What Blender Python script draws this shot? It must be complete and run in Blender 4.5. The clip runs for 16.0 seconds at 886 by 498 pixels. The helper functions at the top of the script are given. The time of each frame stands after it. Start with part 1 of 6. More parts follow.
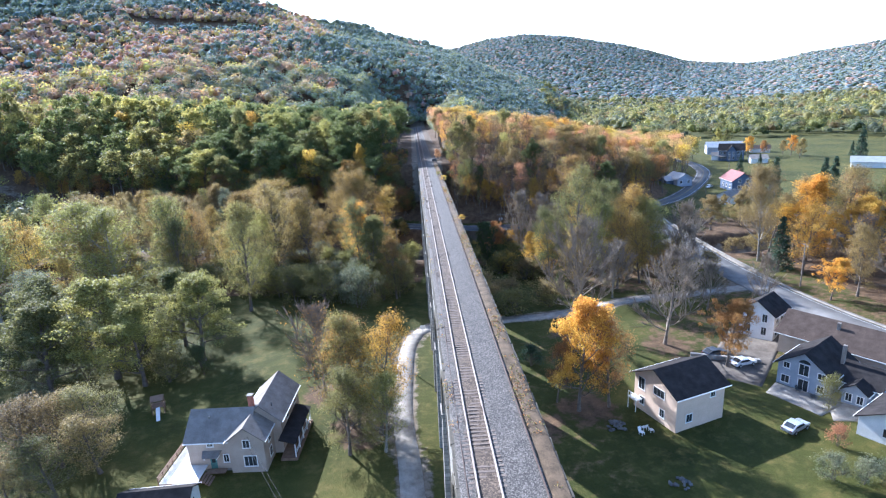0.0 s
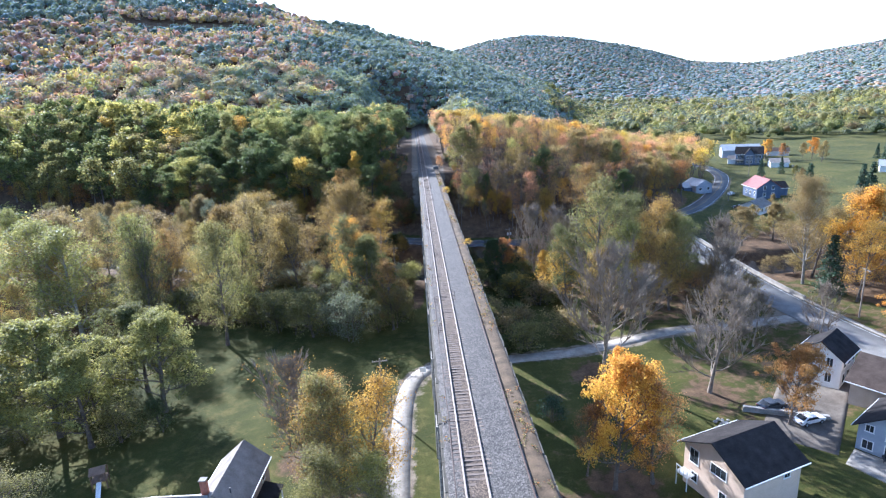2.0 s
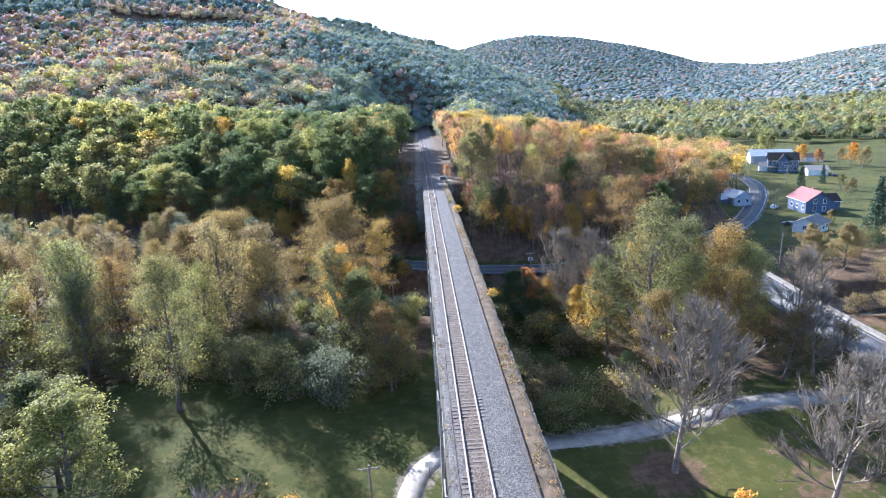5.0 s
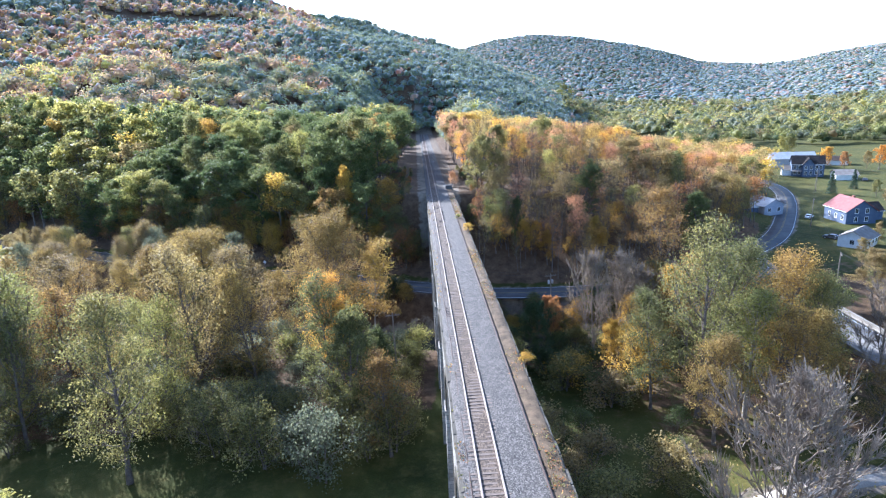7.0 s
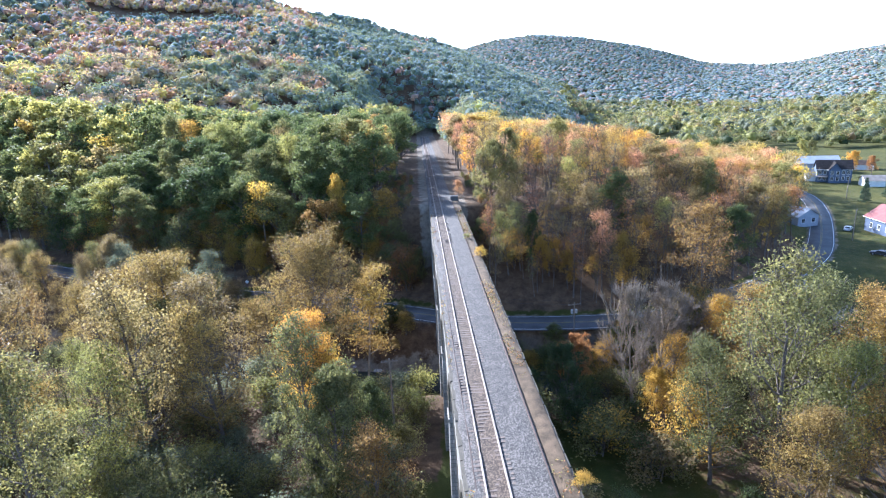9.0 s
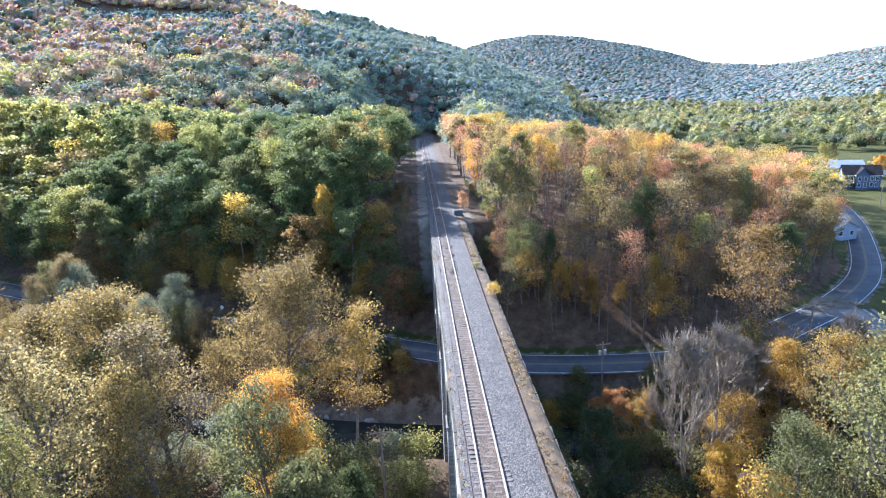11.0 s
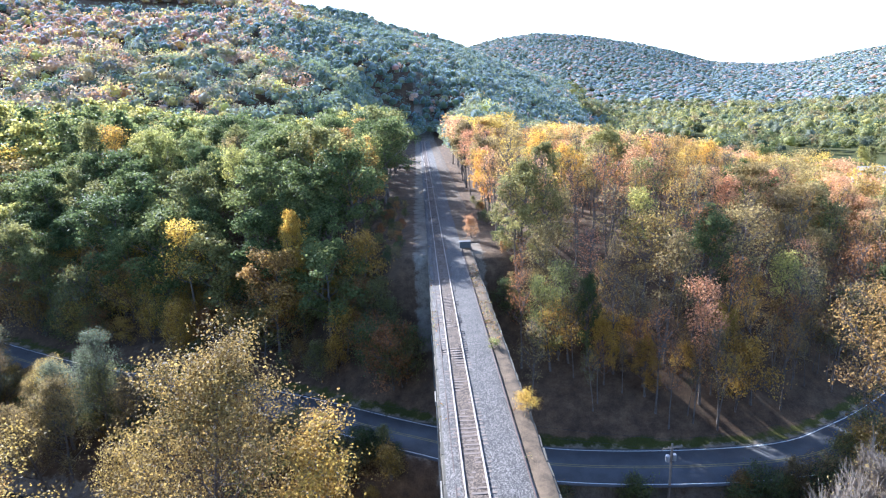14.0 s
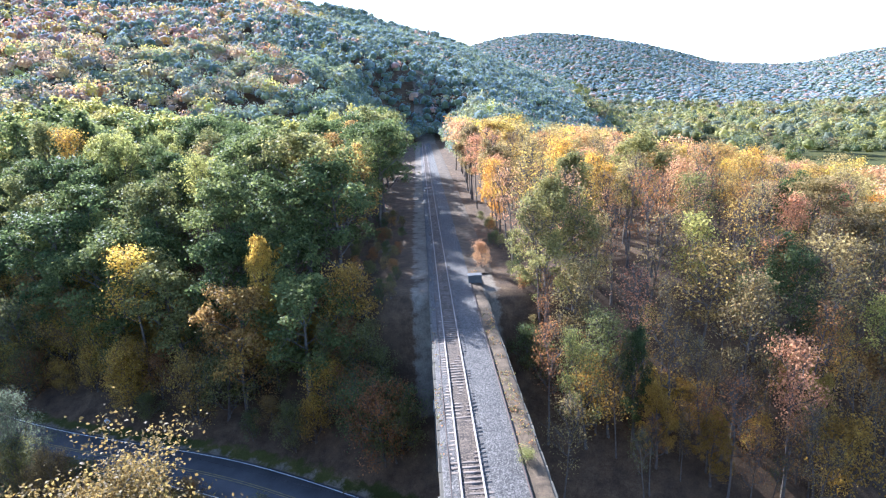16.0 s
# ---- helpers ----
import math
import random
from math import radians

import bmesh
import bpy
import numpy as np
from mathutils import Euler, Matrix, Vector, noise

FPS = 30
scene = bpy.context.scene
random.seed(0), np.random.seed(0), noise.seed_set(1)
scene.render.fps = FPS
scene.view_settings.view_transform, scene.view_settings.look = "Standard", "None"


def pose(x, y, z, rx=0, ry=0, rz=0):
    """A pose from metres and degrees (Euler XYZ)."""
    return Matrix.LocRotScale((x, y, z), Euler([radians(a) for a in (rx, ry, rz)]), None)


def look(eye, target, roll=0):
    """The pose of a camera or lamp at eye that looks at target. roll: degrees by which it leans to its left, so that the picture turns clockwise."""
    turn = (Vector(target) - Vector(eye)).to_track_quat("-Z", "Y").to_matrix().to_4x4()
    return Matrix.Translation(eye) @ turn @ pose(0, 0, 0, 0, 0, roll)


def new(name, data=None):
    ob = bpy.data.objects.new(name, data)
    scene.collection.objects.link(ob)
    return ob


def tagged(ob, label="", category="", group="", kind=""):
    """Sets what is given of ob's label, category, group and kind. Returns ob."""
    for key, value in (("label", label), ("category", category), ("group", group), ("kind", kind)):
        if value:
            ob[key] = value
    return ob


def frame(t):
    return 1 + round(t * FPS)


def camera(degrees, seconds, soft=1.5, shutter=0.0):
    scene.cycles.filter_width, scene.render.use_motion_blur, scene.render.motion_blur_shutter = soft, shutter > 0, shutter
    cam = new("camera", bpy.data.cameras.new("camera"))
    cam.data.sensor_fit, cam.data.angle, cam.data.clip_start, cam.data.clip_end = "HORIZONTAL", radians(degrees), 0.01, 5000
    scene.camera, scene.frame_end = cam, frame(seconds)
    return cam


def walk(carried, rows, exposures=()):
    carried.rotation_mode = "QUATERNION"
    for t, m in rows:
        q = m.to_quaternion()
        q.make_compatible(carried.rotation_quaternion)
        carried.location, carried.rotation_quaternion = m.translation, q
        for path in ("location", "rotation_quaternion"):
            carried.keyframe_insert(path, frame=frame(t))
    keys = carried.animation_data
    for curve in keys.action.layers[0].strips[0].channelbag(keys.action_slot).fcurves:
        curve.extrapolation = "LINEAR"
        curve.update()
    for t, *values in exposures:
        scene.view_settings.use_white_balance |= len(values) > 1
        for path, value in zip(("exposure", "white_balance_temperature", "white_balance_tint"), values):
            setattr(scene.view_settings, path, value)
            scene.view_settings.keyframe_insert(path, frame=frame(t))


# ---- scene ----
cam = camera(77.0, 16.0, soft=1.2)

PATH = [
    (0, (-3.595, -0.351, 24.643), (-3.51, 1.574, 24.108), -2.9),
    (0.5, (-3.271, 3.998, 24.656), (-3.188, 5.924, 24.123), -3.0),
    (1, (-2.967, 8.4, 24.787), (-2.886, 10.326, 24.255), -3.2),
    (1.5, (-2.786, 12.837, 24.893), (-2.71, 14.764, 24.363), -3.3),
    (2, (-2.609, 17.362, 24.95), (-2.533, 19.29, 24.42), -3.2),
    (2.5, (-2.533, 22.0, 24.974), (-2.459, 23.927, 24.444), -3.1),
    (3, (-2.489, 26.659, 24.941), (-2.417, 28.586, 24.412), -3.1),
    (3.5, (-2.451, 31.04, 24.813), (-2.38, 32.967, 24.285), -3.1),
    (4, (-2.563, 35.492, 24.748), (-2.494, 37.42, 24.22), -3.0),
    (6.5, (-3.262, 58.89, 24.532), (-3.196, 60.819, 24.006), -3.0),
    (7, (-3.505, 63.471, 24.558), (-3.438, 65.399, 24.031), -3.0),
    (7.5, (-3.608, 67.855, 24.518), (-3.54, 69.783, 23.992), -3.0),
    (8, (-3.68, 72.329, 24.464), (-3.612, 74.258, 23.938), -2.9),
    (8.5, (-3.78, 76.857, 24.41), (-3.712, 78.785, 23.884), -2.9),
    (9, (-3.826, 81.508, 24.337), (-3.758, 83.437, 23.812), -2.9),
    (11.5, (-3.523, 103.612, 24.39), (-3.452, 105.541, 23.865), -2.8),
    (12, (-3.237, 108.099, 24.374), (-3.166, 110.027, 23.849), -2.9),
    (12.5, (-2.959, 112.612, 24.373), (-2.891, 114.541, 23.849), -2.9),
    (13, (-2.813, 117.15, 24.385), (-2.745, 119.079, 23.861), -2.9),
    (13.5, (-2.615, 121.643, 24.413), (-2.549, 123.572, 23.888), -2.9),
    (14, (-2.481, 126.218, 24.475), (-2.416, 128.146, 23.948), -2.8),
    (14.5, (-2.405, 130.765, 24.465), (-2.341, 132.693, 23.939), -2.7),
    (15, (-2.381, 135.299, 24.481), (-2.318, 137.228, 23.957), -2.7),
    (15.5, (-2.424, 139.815, 24.48), (-2.357, 141.743, 23.955), -2.7),
    (16, (-2.3, 144.467, 24.492), (-2.235, 146.395, 23.964), -2.6),
]
walk(cam, [(t, look(eye, target, roll)) for t, eye, target, roll in PATH], [(0, 1.9, 5100, 14), (7, 2.05, 5100, 14), (12, 2.18, 5100, 14), (16, 2.25, 5100, 14)])

# ---- daylight: low autumn sun ahead and to the side of the line ----
SUN_AZ = radians(-34.0)
SUN_EL = radians(28.5)
SUN_DIR = Vector((math.sin(SUN_AZ) * math.cos(SUN_EL), math.cos(SUN_AZ) * math.cos(SUN_EL), math.sin(SUN_EL)))
world = bpy.data.worlds.new("sky")
scene.world = world
world.use_nodes = True
wn = world.node_tree.nodes
sky = wn.new("ShaderNodeTexSky")
sky.sky_type, sky.sun_disc = "NISHITA", False
sky.sun_elevation, sky.sun_rotation = SUN_EL, SUN_AZ
sky.air_density, sky.dust_density, sky.ozone_density = 1.0, 1.0, 1.0
wn["Background"].inputs["Strength"].default_value = 0.114
world.node_tree.links.new(sky.outputs["Color"], wn["Background"].inputs["Color"])
sun = new("sun", bpy.data.lights.new("sun", "SUN"))
sun.data.energy, sun.data.angle, sun.data.color = 5.0, radians(0.6), (1.0, 0.92, 0.8)
sun.matrix_world = look(SUN_DIR * 500, (0, 0, 0))


# ---- materials ----
def node_mat(name):
    m = bpy.data.materials.new(name)
    m.use_nodes = True
    t = m.node_tree
    return m, t, t.nodes, t.nodes["Principled BSDF"]


def ramp(tree, fac, stops):
    r = tree.nodes.new("ShaderNodeValToRGB")
    e = r.color_ramp.elements
    while len(e) < len(stops):
        e.new(0.5)
    for el, (p, c) in zip(e, stops):
        el.position, el.color = p, (*c, 1)
    tree.links.new(fac, r.inputs["Fac"])
    return r.outputs["Color"]


def noise_tex(tree, scale, detail=4.0, rough=0.6, vec=None):
    n = tree.nodes.new("ShaderNodeTexNoise")
    n.inputs["Scale"].default_value, n.inputs["Detail"].default_value, n.inputs["Roughness"].default_value = scale, detail, rough
    if vec is None:
        vec = tree.nodes.new("ShaderNodeTexCoord").outputs["Object"]
    tree.links.new(vec, n.inputs["Vector"])
    return n.outputs["Fac"]


def mix_col(tree, fac, a, b, kind="MIX"):
    m = tree.nodes.new("ShaderNodeMix")
    m.data_type, m.blend_type = "RGBA", kind
    for v, k in ((fac, 0), (a, 6), (b, 7)):
        if isinstance(v, (int, float)):
            m.inputs[k].default_value = v
        elif isinstance(v, tuple):
            m.inputs[k].default_value = (*v, 1)
        else:
            tree.links.new(v, m.inputs[k])
    return m.outputs[2]


def bump(tree, bsdf, height, strength, dist):
    b = tree.nodes.new("ShaderNodeBump")
    b.inputs["Strength"].default_value, b.inputs["Distance"].default_value = strength, dist
    tree.links.new(height, b.inputs["Height"])
    tree.links.new(b.outputs["Normal"], bsdf.inputs["Normal"])


def plain(name, dark, light, rough=0.8, scale=3.0, metal=0.0, fine=40.0, relief=0.3, depth=0.01, spec=0.3):
    """A surface with coarse blotches, fine grain and slight relief."""
    m, t, n, b = node_mat(name)
    v = n.new("ShaderNodeTexCoord").outputs["Object"]
    a = noise_tex(t, scale, 5.0, 0.6, v)
    f = noise_tex(t, fine, 3.0, 0.6, v)
    c = ramp(t, a, [(0.3, dark), (0.7, light)])
    g = ramp(t, f, [(0.25, (0.72, 0.72, 0.72)), (0.75, (1.12, 1.12, 1.12))])
    t.links.new(mix_col(t, 1.0, c, g, "MULTIPLY"), b.inputs["Base Color"])
    b.inputs["Roughness"].default_value, b.inputs["Metallic"].default_value = rough, metal
    b.inputs["Specular IOR Level"].default_value = spec
    bump(t, b, f, relief, depth)
    return m


def foliage(name, stops, thin=0.5, rough=0.65, sheen=0.0, lumpy=False, speck=(0.6, 1.25), gloss=0.3, tint=(0.68, 0.82, 1.0)):
    """Leaves: the tree's own hue by object, each leaf a little lighter or darker, light passing through."""
    m, t, n, b = node_mat(name)
    info = n.new("ShaderNodeObjectInfo")
    geo = n.new("ShaderNodeNewGeometry")
    pos = noise_tex(t, 0.09, 2.0, 0.6, geo.outputs["Position"])
    hue = n.new("ShaderNodeMath")
    hue.operation = "MULTIPLY_ADD"
    t.links.new(info.outputs["Random"], hue.inputs[0])
    hue.inputs[1].default_value = 0.45
    t.links.new(pos, hue.inputs[2])
    sub = n.new("ShaderNodeMath")
    sub.operation = "SUBTRACT"
    t.links.new(hue.outputs[0], sub.inputs[0])
    sub.inputs[1].default_value = 0.22
    jit = n.new("ShaderNodeMath")
    jit.operation = "MULTIPLY_ADD"
    t.links.new(geo.outputs["Random Per Island"], jit.inputs[0])
    jit.inputs[1].default_value = 0.3
    t.links.new(sub.outputs[0], jit.inputs[2])
    sub2 = n.new("ShaderNodeMath")
    sub2.operation = "SUBTRACT"
    t.links.new(jit.outputs[0], sub2.inputs[0])
    sub2.inputs[1].default_value = 0.15
    c = ramp(t, sub2.outputs[0], [(0.15 + 0.7 * i / (len(stops) - 1), s) for i, s in enumerate(stops)])
    g = ramp(t, geo.outputs["Random Per Island"], [(0.0, (speck[0],) * 3), (1.0, (speck[1],) * 3)])
    c = mix_col(t, 1.0, c, g, "MULTIPLY")
    t.links.new(c, b.inputs["Base Color"])
    b.inputs["Roughness"].default_value = rough
    b.inputs["Specular IOR Level"].default_value = gloss
    # bluish sheen takes the place of haze over distant leaves
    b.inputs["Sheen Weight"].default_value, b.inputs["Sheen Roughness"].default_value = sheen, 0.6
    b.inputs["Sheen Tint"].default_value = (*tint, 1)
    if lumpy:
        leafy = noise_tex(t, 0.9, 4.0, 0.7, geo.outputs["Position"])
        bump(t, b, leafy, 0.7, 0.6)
        # low spots of the bump also get a darker base colour
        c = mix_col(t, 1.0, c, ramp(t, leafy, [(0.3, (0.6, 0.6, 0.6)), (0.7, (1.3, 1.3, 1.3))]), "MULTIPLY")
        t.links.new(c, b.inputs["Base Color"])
    tr = n.new("ShaderNodeBsdfTranslucent")
    t.links.new(c, tr.inputs["Color"])
    mx = n.new("ShaderNodeMixShader")
    mx.inputs[0].default_value = thin
    t.links.new(b.outputs[0], mx.inputs[1])
    t.links.new(tr.outputs[0], mx.inputs[2])
    t.links.new(mx.outputs[0], n["Material Output"].inputs["Surface"])
    return m


HUE_STOPS = {
    "oak": ("dark_green", [(0.05, 0.07, 0.027), (0.083, 0.105, 0.037), (0.14, 0.15, 0.05)]),
    "olive": ("olive", [(0.1, 0.108, 0.04), (0.155, 0.15, 0.052), (0.23, 0.2, 0.066)]),
    "lime": ("lime", [(0.16, 0.168, 0.055), (0.235, 0.228, 0.066), (0.33, 0.285, 0.075)]),
    "gold": ("golden", [(0.29, 0.17, 0.04), (0.41, 0.25, 0.046), (0.5, 0.34, 0.06)]),
    "orange": ("orange", [(0.44, 0.18, 0.035), (0.56, 0.27, 0.045), (0.6, 0.38, 0.06)]),
    "tan": ("tan", [(0.15, 0.108, 0.05), (0.22, 0.162, 0.066), (0.3, 0.232, 0.085)]),
    "bronze": ("bronze", [(0.165, 0.108, 0.042), (0.235, 0.165, 0.052), (0.32, 0.235, 0.066)]),
    "russet": ("russet", [(0.2, 0.095, 0.045), (0.3, 0.14, 0.052), (0.36, 0.2, 0.062)]),
    "silver": ("grey_green", [(0.095, 0.11, 0.066), (0.135, 0.15, 0.09), (0.19, 0.198, 0.118)]),
    "amber": ("amber", [(0.2, 0.118, 0.045), (0.28, 0.175, 0.05), (0.4, 0.29, 0.06)]),
    "pine": ("needle", [(0.03, 0.055, 0.03), (0.045, 0.075, 0.04), (0.06, 0.09, 0.05)]),
    "rust": ("pink_rust", [(0.33, 0.15, 0.085), (0.4, 0.2, 0.1), (0.44, 0.26, 0.125)]),
}
def richer(stops, k):
    return [tuple(min(0.72, c * k) for c in s) for s in stops]


LEAF = {k: foliage(nm + "_leaves", richer(st, 1.3), 0.25 if k == "pine" else 0.55, 0.6, 0.05, speck=(0.62, 1.2), gloss=0.2) for k, (nm, st) in HUE_STOPS.items()}
# lighter copies of LEAF; the added lightness partly stands in for haze
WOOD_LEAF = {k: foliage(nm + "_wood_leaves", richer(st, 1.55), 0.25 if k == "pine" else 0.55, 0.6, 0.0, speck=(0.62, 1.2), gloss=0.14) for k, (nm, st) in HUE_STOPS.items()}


def hazed(stops, k):
    """Leaves of whole crowns far off: hues pulled towards grey to stand in for haze."""
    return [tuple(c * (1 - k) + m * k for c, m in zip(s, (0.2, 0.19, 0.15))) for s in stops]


# haze put into the far leaves: lightened, greyed, strong blue sheen
FAR_LEAF = {k: foliage(nm + "_hazed_leaves", hazed(richer(st, 2.2), 0.22), 0.55, 0.8, 0.85, lumpy=True, speck=(0.88, 1.1), gloss=0.15, tint=(0.52, 0.72, 1.0)) for k, (nm, st) in HUE_STOPS.items()}


def ballast_mat():
    """Crushed stone: a cell of its own shade for every stone, with dusty and darker patches."""
    m, t, n, b = node_mat("ballast_stone")
    v = n.new("ShaderNodeTexCoord").outputs["Object"]
    vo = n.new("ShaderNodeTexVoronoi")
    vo.inputs["Scale"].default_value = 14.0
    t.links.new(v, vo.inputs["Vector"])
    bw = n.new("ShaderNodeRGBToBW")
    t.links.new(vo.outputs["Color"], bw.inputs[0])
    c = ramp(t, bw.outputs[0], [(0.15, (0.034, 0.031, 0.028)), (0.5, (0.073, 0.066, 0.06)), (0.85, (0.165, 0.15, 0.136))])
    g = ramp(t, noise_tex(t, 0.8, 5, 0.7, v), [(0.3, (0.72, 0.72, 0.73)), (0.7, (1.15, 1.13, 1.1))])
    sx = n.new("ShaderNodeSeparateXYZ")
    t.links.new(v, sx.inputs[0])
    ab = n.new("ShaderNodeMath")
    ab.operation = "ABSOLUTE"
    t.links.new(sx.outputs[0], ab.inputs[0])
    grime = ramp(t, ab.outputs[0], [(0.7, (1.02, 0.84, 0.68)), (1.0, (1, 1, 1))])
    g = mix_col(t, 1.0, g, grime, "MULTIPLY")
    t.links.new(mix_col(t, 1.0, c, g, "MULTIPLY"), b.inputs["Base Color"])
    b.inputs["Roughness"].default_value = 0.9
    b.inputs["Specular IOR Level"].default_value = 0.25
    bump(t, b, vo.outputs["Distance"], -1.0, 0.07)
    return m


BARK = plain("bark", (0.085, 0.068, 0.056), (0.2, 0.168, 0.14), 0.95, 1.2, fine=9, relief=0.8, depth=0.05)
BARK_GREY = plain("grey_bark", (0.15, 0.12, 0.093), (0.32, 0.265, 0.21), 0.92, 0.9, fine=7, relief=0.5, depth=0.03)
BARK_PALE = plain("pale_bark", (0.17, 0.15, 0.125), (0.38, 0.35, 0.3), 0.9, 0.9, fine=7, relief=0.5, depth=0.03)
STONE = plain("bluestone", (0.2, 0.19, 0.175), (0.36, 0.345, 0.32), 0.9, 0.8, fine=12, relief=0.7, depth=0.04)
COPING = plain("coping_stone", (0.055, 0.048, 0.036), (0.125, 0.11, 0.085), 0.9, 0.9, fine=14, relief=0.6, depth=0.03)
BALLAST_LIGHT = ballast_mat()
SOIL = plain("gritty_soil", (0.05, 0.035, 0.02), (0.145, 0.1, 0.06), 0.95, 0.9, fine=9, relief=0.9, depth=0.05)
TIE_WOOD = plain("weathered_tie", (0.085, 0.064, 0.05), (0.2, 0.158, 0.128), 0.9, 1.6, fine=18, relief=0.6, depth=0.02)
RAIL_STEEL = plain("rail_steel", (0.2, 0.15, 0.12), (0.33, 0.28, 0.24), 0.75, 2.0, 0.1, 30, 0.2, 0.004, 0.5)
RAIL_RUST = plain("rusty_steel", (0.05, 0.036, 0.03), (0.1, 0.07, 0.058), 0.8, 2.0, 0.3, 30, 0.3, 0.004)
ASPHALT = plain("asphalt", (0.055, 0.056, 0.06), (0.105, 0.106, 0.11), 0.85, 0.25, fine=14, relief=0.3, depth=0.01, spec=0.4)
GRAVEL = plain("gravel", (0.19, 0.165, 0.13), (0.37, 0.335, 0.285), 0.95, 0.6, fine=7, relief=0.6, depth=0.04)
CONCRETE = plain("concrete", (0.15, 0.135, 0.115), (0.27, 0.25, 0.22), 0.85, 0.8, fine=16, relief=0.3, depth=0.01)
PAINT_WHITE = plain("road_white", (0.55, 0.55, 0.53), (0.8, 0.8, 0.78), 0.7, 2.0, fine=20)
PAINT_YELLOW = plain("road_yellow", (0.16, 0.13, 0.07), (0.34, 0.27, 0.1), 0.8, 2.0, fine=20)
WATER = plain("creek_water", (0.012, 0.015, 0.014), (0.03, 0.034, 0.03), 0.5, 0.3, fine=2.5, relief=0.6, depth=0.1, spec=0.08)


def ground_mat():
    m, t, n, b = node_mat("ground_cover")
    v = n.new("ShaderNodeTexCoord").outputs["Object"]
    att = n.new("ShaderNodeVertexColor")
    att.layer_name = "cover"
    sep = n.new("ShaderNodeSeparateColor")
    t.links.new(att.outputs["Color"], sep.inputs[0])
    big = noise_tex(t, 0.06, 5, 0.65, v)
    mid = noise_tex(t, 0.5, 5, 0.7, v)
    fine = noise_tex(t, 6.0, 4, 0.7, v)
    grass = ramp(t, big, [(0.3, (0.026, 0.033, 0.007)), (0.5, (0.05, 0.055, 0.011)), (0.72, (0.088, 0.08, 0.019))])
    spots = ramp(t, mid, [(0.48, (0, 0, 0)), (0.8, (0.75, 0.75, 0.75))])
    grass = mix_col(t, spots, grass, (0.15, 0.115, 0.036))
    litter = ramp(t, mid, [(0.3, (0.052, 0.034, 0.021)), (0.55, (0.11, 0.07, 0.04)), (0.75, (0.18, 0.12, 0.065))])
    earth = ramp(t, mid, [(0.3, (0.09, 0.07, 0.05)), (0.7, (0.24, 0.2, 0.15))])

    def edge(channel):
        a = n.new("ShaderNodeMath")
        a.operation = "MULTIPLY_ADD"
        t.links.new(mid, a.inputs[0])
        a.inputs[1].default_value = 0.9
        t.links.new(channel, a.inputs[2])
        return ramp(t, a.outputs[0], [(0.85, (0, 0, 0)), (1.0, (1, 1, 1))])

    c = mix_col(t, edge(sep.outputs[0]), grass, litter)
    c = mix_col(t, edge(sep.outputs[1]), c, earth)
    g = ramp(t, fine, [(0.25, (0.62, 0.62, 0.62)), (0.75, (1.25, 1.25, 1.25))])
    t.links.new(mix_col(t, 1.0, c, g, "MULTIPLY"), b.inputs["Base Color"])
    b.inputs["Roughness"].default_value = 0.95
    b.inputs["Specular IOR Level"].default_value = 0.15
    bump(t, b, fine, 0.9, 0.12)
    return m


GROUND = ground_mat()


# ---- mesh helpers ----
def part(name, bm, material, parent, label=""):
    me = bpy.data.meshes.new(name)
    bm.to_mesh(me)
    bm.free()
    me.materials.append(material)
    ob = new(name, me)
    ob.parent = parent
    return tagged(ob, label)


def root(name, x, y, z, turn=0.0):
    ob = new(name)
    ob.empty_display_size = 0.3
    ob.matrix_world = pose(x, y, z, 0, 0, turn)
    return ob


def add_box(bm, x0, x1, y0, y1, z0, z1, bevel=0.0):
    r = bmesh.ops.create_cube(bm, size=1.0)
    vs = r["verts"]
    for v in vs:
        v.co = Vector((x0 + (v.co.x + 0.5) * (x1 - x0), y0 + (v.co.y + 0.5) * (y1 - y0), z0 + (v.co.z + 0.5) * (z1 - z0)))
    if bevel:
        es = list({e for v in vs for e in v.link_edges})
        bmesh.ops.bevel(bm, geom=es, offset=bevel, segments=1, affect="EDGES", profile=0.5)
    return vs


def box(name, x0, x1, y0, y1, z0, z1, material, parent, bevel=0.0, label=""):
    bm = bmesh.new()
    add_box(bm, x0, x1, y0, y1, z0, z1, bevel)
    return part(name, bm, material, parent, label)


def prism(name, outline, axis, a, b, material, parent, label=""):
    """An outline in a plane, drawn out along x or y from a to b."""
    bm = bmesh.new()
    put = (lambda p, s: (s, p[0], p[1])) if axis == "x" else (lambda p, s: (p[0], s, p[1]))
    lo = [bm.verts.new(put(p, a)) for p in outline]
    hi = [bm.verts.new(put(p, b)) for p in outline]
    bm.faces.new(lo)
    bm.faces.new(hi[::-1])
    k = len(outline)
    for i in range(k):
        bm.faces.new((lo[i], lo[(i + 1) % k], hi[(i + 1) % k], hi[i]))
    bmesh.ops.recalc_face_normals(bm, faces=bm.faces)
    return part(name, bm, material, parent, label)


